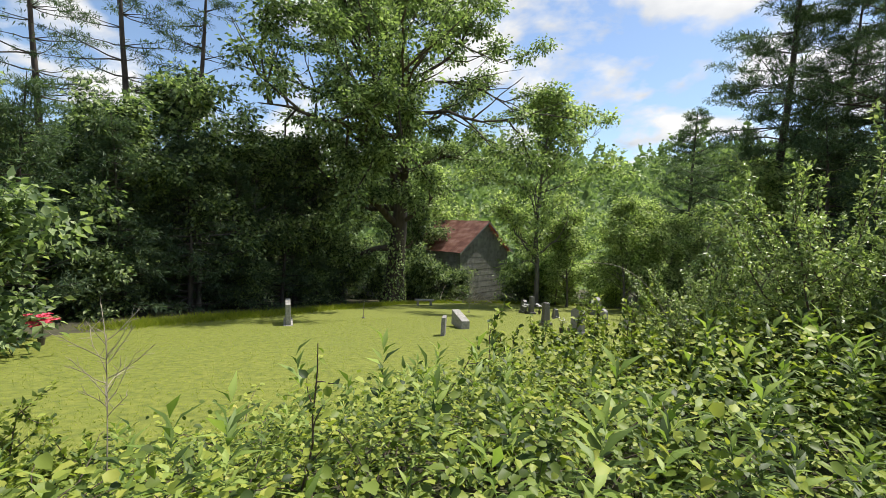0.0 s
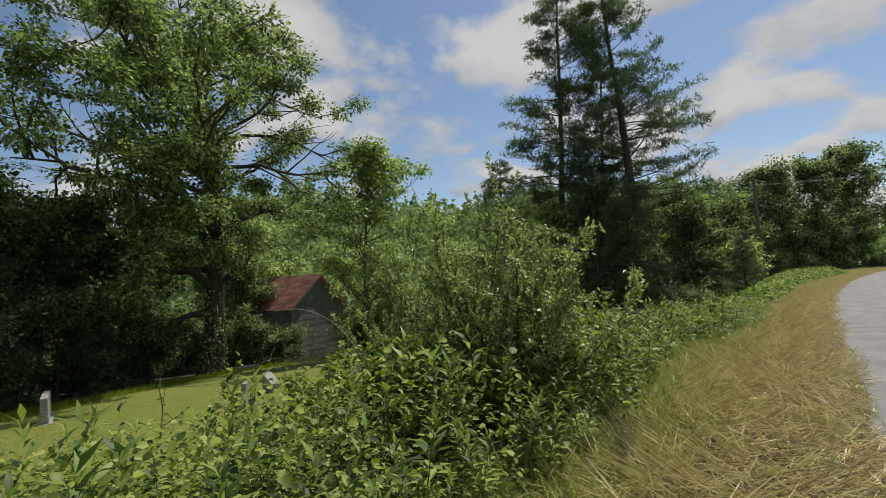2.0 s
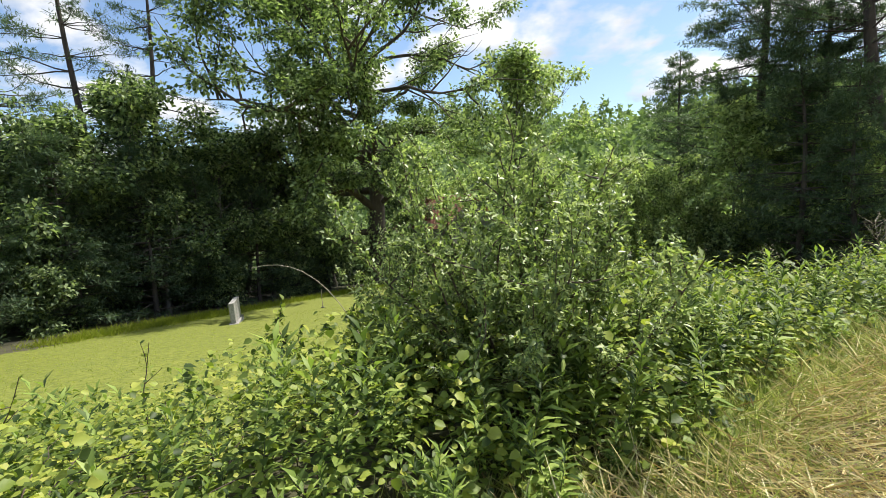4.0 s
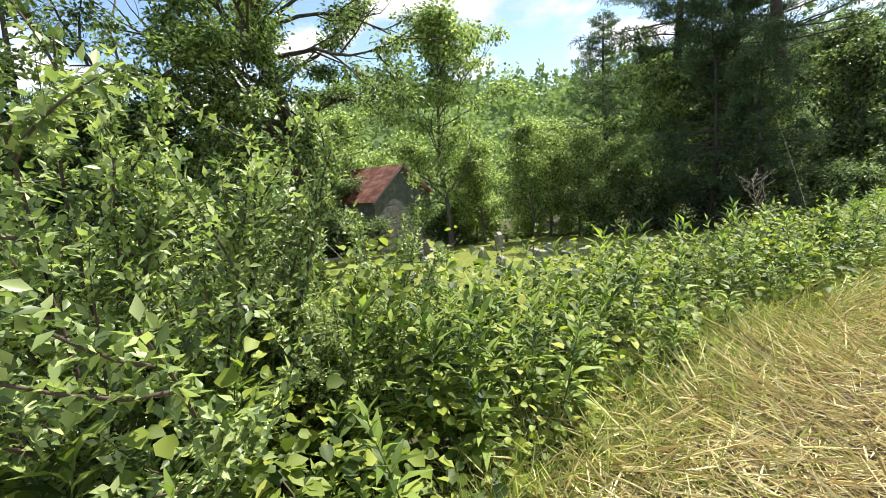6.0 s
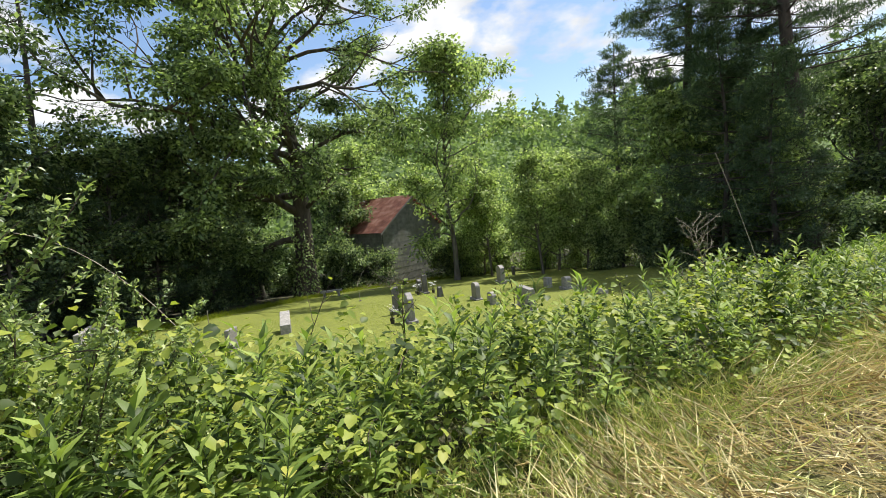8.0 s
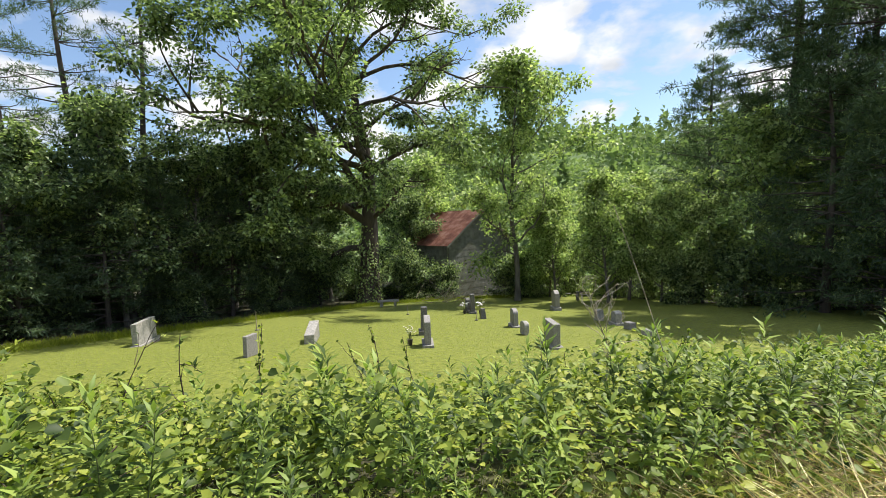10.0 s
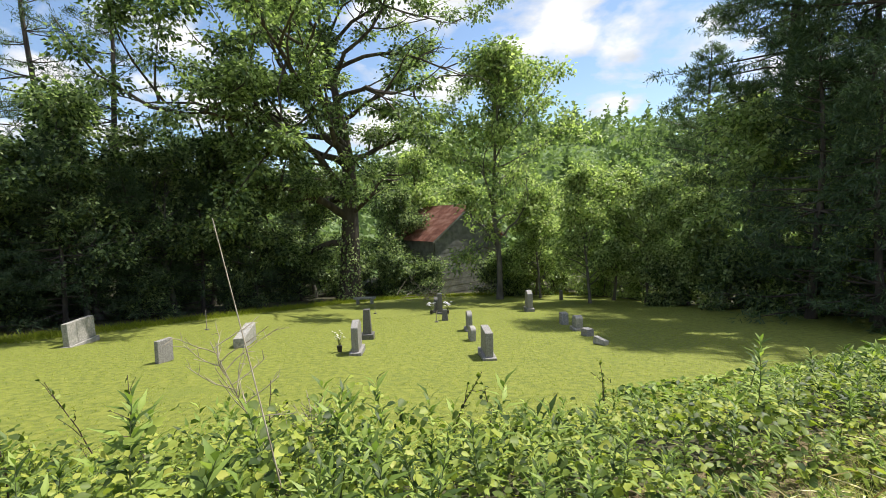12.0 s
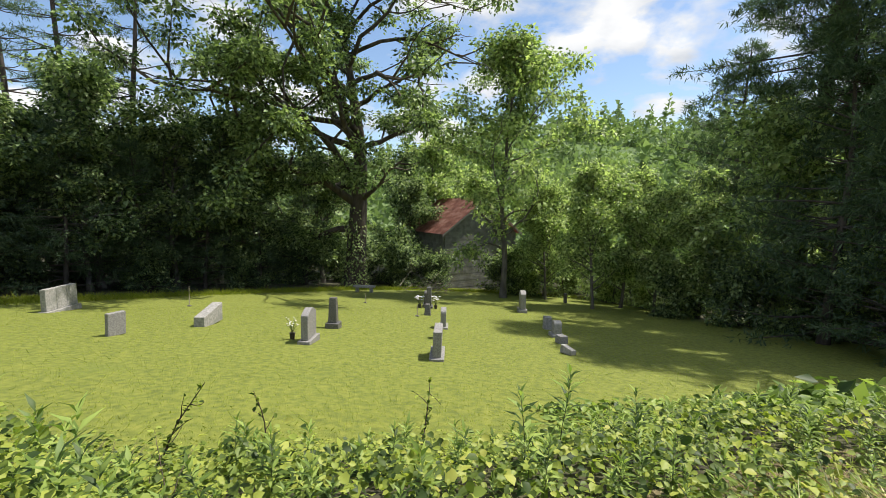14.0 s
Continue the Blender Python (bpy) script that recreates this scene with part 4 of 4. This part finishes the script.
def dry_weed(seed, h=1.5, arms=17, lean=0.0):
    """Last year's dead weed: a pale stalk that branches into fine arms at its top."""
    r = np.random.default_rng(seed)
    root = new("dead_weed")
    stem = wander(r, (0, 0, -0.05), (r.normal(0, 0.03) + lean, r.normal(0, 0.03), 1), h * 0.85, 8, 0.03, 0.02)
    lines = [(stem, np.linspace(0.006, 0.003, 9))]
    for k in range(arms):
        q, t = along(stem, 0.62 + 0.37 * k / arms)
        a = k * 2.4
        arm = wander(r, q, unit(np.array([math.cos(a), math.sin(a), r.uniform(0.5, 1.3)])), h * r.uniform(0.13, 0.24), 5, 0.12, 0.06)
        lines.append((arm, np.linspace(0.003, 0.0015, 6)))
        for g in (0.35, 0.55, 0.75, 0.9):
            q2, t2 = along(arm, g)
            lines.append((wander(r, q2, unit(t2 + r.normal(0, 0.55, 3)), h * r.uniform(0.025, 0.06), 3, 0.15), np.linspace(0.002, 0.001, 4)))
    put("stalk", npmesh("dead_weed_stalk", *tubes(lines, 4), M["dry_stem"], True), root)
    return tagged(root, "dead pale branching weed stalk", "dead weed")


def thicket(name, label, seed, h, spread, stems, per, leaf_len, leaf_wd, mat, up_bias=0.9):
    """A many-stemmed bush with leafy upright wands."""
    r = np.random.default_rng(seed)
    root = new(name)
    lines, P, Dv = [], [], []
    for k in range(stems):
        a, o = k * 2.4 + r.uniform(-0.3, 0.3), math.sqrt((k + 0.5) / stems) * spread
        d = (math.cos(a) * o * 0.75, math.sin(a) * o * 0.75, up_bias)
        L = h * r.uniform(0.75, 1.1) * (1 - 0.18 * o)
        st = wander(r, (math.cos(a) * 0.18 * o, math.sin(a) * 0.18 * o, -0.1), d, L, 9, 0.1, 0.02)
        lines.append((st, np.linspace(0.018, 0.003, 10)))
        for j in range(9):
            q, t = along(st, 0.14 + 0.85 * (j + r.uniform(0, 1)) / 9)
            tw = wander(r, q, unit(t * 0.7 + r.normal(0, 0.65, 3)), h * r.uniform(0.12, 0.3), 5, 0.14, 0.05)
            lines.append((tw, np.linspace(0.006, 0.0015, 6)))
            for _ in range(per):
                q2, t2 = along(tw, r.uniform(0.1, 0.99))
                P.append(q2)
                Dv.append(t2 * 0.6 + r.normal(0, 0.6, 3))
        for _ in range(per * 3):
            q2, t2 = along(st, r.uniform(0.35, 0.995))
            P.append(q2)
            Dv.append(t2 * 0.6 + r.normal(0, 0.6, 3))
    for k in range(stems):
        put("stem", npmesh(name + "_stem", *tubes(lines[k * 10:k * 10 + 10], 5), M["dark_stem"], True), root)
    P, Dv = np.array(P), np.array(Dv)
    P = P + r.normal(0, 0.02, P.shape)
    S = leaf_len * r.uniform(0.6, 1.25, len(P))
    v, f = leaves(P, Dv, unit(r.normal(0, 0.5, P.shape) + np.array([0, 0, 1.0])), S, S * leaf_wd, 0.2, 0.2)
    put("foliage", npmesh(name + "_foliage", v, f, mat), root)
    return tagged(root, label, "bush")


olive = thicket("silverberry_bush", "tall silvery-green bush of upright leafy wands on the bank", 71, 2.35, 0.95, 30, 104, 0.048, 0.5, M["silver_leaf"], 1.05)
stand(olive, 3.6, 3.95, 0.95)
again(olive, 3.05, 4.75, 0.72, 2.0)
again(olive, 4.3, 4.6, 0.6, 4.0)
briar = thicket("briar_bush", "rambling briar bush with bright young leaves", 72, 1.3, 1.5, 14, 26, 0.07, 0.62, M["vine_leaf"], 0.6)
stand(briar, 2.35, 4.75, .95)
for u, d, s in ((9.0, 3.4, .6), (-2.2, 3.0, .85), (7.0, 3.7, 1.05), (5.6, 3.4, 1.25), (6.4, 3.0, 1.0), (8.1, 3.2, .7), (6.0, 4.3, 1.3), (4.9, 4.4, 1.35), (7.5, 4.3, .8), (-3.4, 2.2, .9), (-1.0, 4.2, .8), (31, 2.6, .9), (35, 2.4, 1.1)):
    again(briar, *xy(u, d), s, u)

vr = random.Random(9)
weeds = [weed(81, 0.8, 34, 0.15, 0.036), weed(82, 0.95, 40, 0.17, 0.038), weed(83, 0.65, 30, 0.155, 0.042), weed(84, 0.85, 36, 0.14, 0.044)]
brambles = [bramble(91), bramble(92, 4, 0.65, 11), bramble(93, 6, 0.7, 12)]
used = set()


def plant(kinds, u, d, s):
    k = vr.randrange(len(kinds))
    x, y = xy(u, d)
    if (id(kinds), k) in used:
        return again(kinds[k], x, y, s, vr.uniform(0, 6.28))
    used.add((id(kinds), k))
    return stand(kinds[k], x, y, s, vr.uniform(0, 6.28))


for _ in range(290):
    u = vr.uniform(-3.5, 18)
    e = float(verge_edge(u))
    d = e + 0.1 + abs(vr.gauss(0, 0.85))
    plant(weeds, u, min(d, 4.6), vr.uniform(0.75, 1.3) * float(np.interp(u, [2.2, 3.6, 7.0, 8.5, 11.0, 13, 15], [0.62, 0.75, 0.92, 0.72, 0.78, 0.5, 0.32])) * (0.75 if d < e + 0.4 else 1.0))
for u, d, s in ((14.9, .75, .8), (15.4, 1.2, .8), (14.2, 1.3, .55), (13.2, 1.7, .55), (15.8, .8, .6), (12.2, 2.1, .6)):
    plant(weeds, u, d, s)
for _ in range(150):
    u, d = vr.uniform(-4, 17), vr.uniform(1.0, 5.0)
    plant(brambles, u, d if u < 10 else min(d, 3.2), vr.uniform(0.8, 1.3) * float(np.interp(u, [3, 6, 9, 11, 13, 15], [0.75, 0.95, 0.66, 0.72, 0.45, 0.3])))
for k, (u, d, h) in enumerate(((-0.6, 2.6, 1.35), (0.6, 2.2, 1.2), (1.6, 3.0, 1.3), (2.6, 3.2, 1.2), (-1.8, 1.9, 1.4), (5.9, 3.4, 1.5), (7.6, 2.8, 1.6), (8.3, 2.1, 1.3), (9.0, 2.9, 1.5), (6.8, 3.6, 1.7), (9.8, 2.2, 1.25),
                               (10.6, 2.7, 1.3), (11.4, 2.0, 1.0), (12.0, 2.3, 0.95), (12.6, 1.8, 1.0), (13.4, 2.2, 0.85), (14.6, 2.1, 0.8), (10.1, 3.3, 1.5), (4.6, 3.3, 1.4))):
    w = wand(200 + k, h, 26 if k % 3 else 10)
    stand(tagged(w, "thin dark woody shoot with a few small leaves", "shoot", "shoots on the bank"), *xy(u, d))
for seed, x, y, h in ((301, 9.2, 7.15, 1.5), (302, -1.9, 2.6, 1.5), (303, 9.0, 7.6, 0.9), (304, 2.2, 35.2, 2.6), (305, -0.5, 35.0, 2.2)):
    stand(dry_weed(seed, h, 17, -0.3 if seed == 301 else 0.0), x, y)


def long_cane(label, a, b, c):
    root = new("dry_cane")
    t = np.linspace(0, 1, 14)[:, None]
    a, b, c = (np.array(q, float) for q in (a, b, c))
    pts = (1 - t) ** 2 * a + 2 * t * (1 - t) * b + t ** 2 * c
    put("cane", npmesh("cane", *tubes([(pts - a, np.linspace(0.0045, 0.0025, 14))], 5), M["dry_stem"], True), root)
    root.matrix_basis = Matrix.Translation(a)
    return tagged(root, label, "cane")


def on_ground(x, y):
    return (x, y, float(height(x, y)) - 0.03)


long_cane("long pale dry cane arching over the bank", on_ground(4.9, 6.0), (4.1, 6.0, 1.3), (3.3, 5.9, 1.5))
long_cane("long pale dry cane leaning over the vines", on_ground(9.4, 6.7), (9.2, 6.75, 0.8), (8.95, 6.85, 1.62))
long_cane("pale dry cane lying across the tangle", on_ground(3.6, 6.3), (4.4, 5.6, 0.7), (5.1, 5.0, 0.45))
long_cane("pale dry cane reaching out of the bush", on_ground(2.5, 4.5), (2.2, 4.4, 1.3), (1.35, 4.5, 1.1))


def build_weed_mass():
    """Narrow-leaved weeds between the single plants, too many to tell apart."""
    r = np.random.default_rng(66)
    n = 760
    u, d = r.uniform(-4, 19, n), r.uniform(0, 1, n) ** 1.3 * 4.2
    d = d + verge_edge(u) + 0.05
    x, y = xy(u, d)
    keep = ~lawn_mask(x, y)
    u, d, x, y = u[keep], d[keep], x[keep], y[keep]
    n, k = len(u), 30
    h = (np.minimum(growth(u, d), 0.8) * r.uniform(0.75, 1.12, n) + 0.08)[:, None]
    g = np.linspace(0.2, 1, k)[None] + r.uniform(-0.02, 0.02, (n, k))
    lx, ly = r.normal(0, 0.12, (n, 1)), r.normal(0, 0.12, (n, 1))
    p = np.stack([x[:, None] + lx * g * h, y[:, None] + ly * g * h, height(x, y)[:, None] + h * g], -1).reshape(-1, 3)
    a = (np.arange(k)[None] * 2.4 + r.uniform(0, 6.28, (n, 1))) + r.uniform(-0.3, 0.3, (n, k))
    el = 0.1 + 0.95 * g ** 2
    out = np.stack([np.cos(a) * np.cos(el), np.sin(a) * np.cos(el), np.sin(el)], -1).reshape(-1, 3)
    S = (np.sqrt(h) * 0.15 * r.uniform(0.7, 1.2, (n, k))).ravel()
    v, f = leaves(p, out, np.array([0, 0, 1.0]) + r.normal(0, 0.2, p.shape), S, S * 0.24, 0.18, 0.25, True)
    return tagged(put("weed_mass", npmesh("weed_mass", v, f, M["weed_leaf"])), "mass of narrow-leaved green weeds on the bank", "weeds", kind="stuff")


build_weed_mass()


# ---- dry verge ----
def build_verge():
    r = np.random.default_rng(77)
    n = 120000
    u = -4 + 62 * r.uniform(0, 1, n) ** 2.0
    d = r.uniform(-1.5, 1.0, n) + road_bend(u)
    keep = d < verge_edge(u) + r.normal(0, 0.16, n)
    u, d = u[keep], d[keep]
    n = len(u)
    x, y = xy(u, d)
    p = np.stack([x, y, height(x, y) + r.uniform(0.0, 0.05, n)], 1)
    lie = r.uniform(0.02, 1.3, n) ** 1.2
    a = r.normal(-2.2, 1.0, n) + 1.2 * np.sin(u * 1.7) * np.cos(d * 2.3)
    out = np.stack([np.sin(a), np.cos(a), lie], 1)
    ln = r.uniform(0.1, 0.36, n) * (0.6 + 0.5 * smooth(-1.6, -0.6, d))
    v, f = leaves(p, out, unit(r.normal(0, 0.5, (n, 3)) + np.array([0, 0, 1.0])), ln, r.uniform(0.0045, 0.011, n), 0.15, 0.3)
    tagged(put("dry_grass", npmesh("dry_grass", v, f, M["straw"])), "cut straw-coloured dry grass along the road edge", "grass", kind="stuff")
    n = 80000
    u = -4 + 40 * r.uniform(0, 1, n) ** 1.3
    d = verge_edge(u) + r.normal(0.0, 0.34, n)
    x, y = xy(u, d)
    p = np.stack([x, y, height(x, y)], 1)
    out = np.stack([r.normal(0, 0.7, n), r.normal(0, 0.7, n), r.uniform(0.2, 0.9, n)], 1)
    ln = r.uniform(0.07, 0.28, n) * np.interp(u, [9, 12], [1, 0.5])
    v, f = leaves(p, out, r.normal(0, 1, (n, 3)), ln, r.uniform(0.003, 0.007, n), 0.1, 0.35)
    tagged(put("green_grass", npmesh("green_grass", v, f, M["fringe"])), "green grass fringe between dry verge and weeds", "grass", kind="stuff")


build_verge()


# ---- mown lawn blades ----
def build_lawn_blades():
    r = np.random.default_rng(78)
    n = 90000
    u = r.uniform(-6, 26, n)
    d = 4.0 + 17 * r.uniform(0, 1, n) ** 1.6
    x, y = xy(u, d)
    keep = lawn_mask(x, y)
    x, y = x[keep], y[keep]
    n = len(x)
    p = np.stack([x, y, height(x, y) - 0.005], 1)
    out = np.stack([r.normal(0, 0.8, n), r.normal(0, 0.8, n), r.uniform(0.2, 0.8, n)], 1)
    ln = r.uniform(0.018, 0.045, n)
    v, f = leaves(p, out, r.normal(0, 1, (n, 3)), ln, r.uniform(0.008, 0.018, n), 0.1, 0.3)
    tagged(put("lawn_grass", npmesh("lawn_grass", v, f, M["grass"])), "short mown yellow-green lawn grass", "grass", kind="stuff")
    # rough pale grass along the far edge of the lawn
    n = 16000
    t = r.uniform(0, 1, n)
    ex = np.interp(t, [0, 0.3, 0.6, 0.75, 1.0], [-11.4, -8.4, -4.0, 0.5, 13.5]) + r.normal(0, 0.5, n)
    ey = np.interp(t, [0, 0.3, 0.6, 0.75, 1.0], [15.5, 24.0, 36.5, 41.0, 44.5]) + r.normal(0, 0.5, n)
    p = np.stack([ex, ey, height(ex, ey) - 0.01], 1)
    out = np.stack([r.normal(0, 0.7, n), r.normal(0, 0.7, n), np.ones(n)], 1)
    ln = r.uniform(0.12, 0.4, n)
    v, f = leaves(p, out, r.normal(0, 1, (n, 3)), ln, r.uniform(0.015, 0.035, n), 0.1, 0.4)
    tagged(put("rough_grass", npmesh("rough_grass", v, f, M["grass"])), "rough unmown grass along the wood's edge", "grass", kind="stuff")


build_lawn_blades()


# ---- ivy, brush, pole ----
def build_ivy():
    r = np.random.default_rng(88)
    n = 1700
    a, h = r.uniform(0, 6.28, n), 6.5 * r.uniform(0, 1, n) ** 1.4
    keep = (np.cos(a - 5.6) > -0.35 + 0.09 * h)
    a, h = a[keep], h[keep]
    n = len(a)
    rad = 0.95 - 0.05 * h + r.uniform(0, 0.22, n)
    p = np.stack([np.cos(a) * rad, np.sin(a) * rad, h], 1)
    out = np.stack([np.cos(a) * 0.6, np.sin(a) * 0.6, -0.8 * np.ones(n)], 1) + r.normal(0, 0.4, (n, 3))
    S = r.uniform(0.12, 0.26, n)
    v, f = leaves(p, out, np.stack([np.cos(a), np.sin(a), 0.4 * np.ones(n)], 1), S, S * 0.8, 0.15, 0.1)
    return stand(tagged(put("ivy", npmesh("ivy", v, f, M["light_leaf"])), "ivy climbing the oak's trunk", "ivy"), -4.2, 39.5)


build_ivy()


def brush_pile():
    r = np.random.default_rng(89)
    lines = []
    for k in range(34):
        a = r.uniform(0, 6.28)
        q = np.array([r.normal(0, 0.9), r.normal(0, 0.5), r.uniform(0, 0.4)])
        lines.append((wander(r, q, (math.cos(a), math.sin(a), r.uniform(0, 0.9)), r.uniform(1, 2.4), 5, 0.12), np.linspace(0.03, 0.008, 6)))
    return stand(tagged(put("brush_pile", npmesh("brush_pile", *tubes(lines, 5), M["dry_stem"], True)), "heap of pale dead branches below the barn", "brush pile", kind="stuff"), 2.7, 38.0)


brush_pile()


def utility_pole(x, y, h=9.0):
    root = new("utility_pole")
    put("post", npmesh("pole_post", *tubes([(np.array([[0, 0, -0.3], [0, 0, h * .5], [0.03, 0, h]]), np.array([.16, .14, .11]))], 10), M["pole_wood"], True), root)
    bm = bmesh.new()
    box_bm(bm, (-0.9, -0.19, h - 0.7), (0.9, -0.11, h - 0.58))
    part("crossarm", bm, M["pole_wood"], root)
    for k in (-0.8, 0.0, 0.8):
        bm = bmesh.new()
        bmesh.ops.create_cone(bm, cap_ends=True, segments=8, radius1=0.05, radius2=0.03, depth=0.14)
        part("insulator", shift(bm, k, -0.15, h - 0.52), M["wire"], root)
    stand(root, x, y)
    return tagged(root, "weathered wooden utility pole beside the road", "utility pole")


px_, py_ = xy(47, 2.0)
pole = utility_pole(px_, py_)
for k, dz in ((-0.8, -0.5), (0.8, -0.5), (0.0, -2.2)):
    t = np.linspace(0, 1, 24)
    ex, ey = xy(52, -34)
    z0 = float(height(px_, py_)) + 9.0 + dz
    pts = np.stack([px_ + k * 0.5 + (ex - px_) * t, py_ + (ey - py_) * t, z0 + 0.0 * t - 2.0 * t * (1 - t)], 1)
    tagged(put("overhead_wire", npmesh("overhead_wire", *tubes([(pts, np.full(24, 0.012))], 4), M["wire"])), "sagging overhead wire strung from the pole", "wire", "wires over the road")
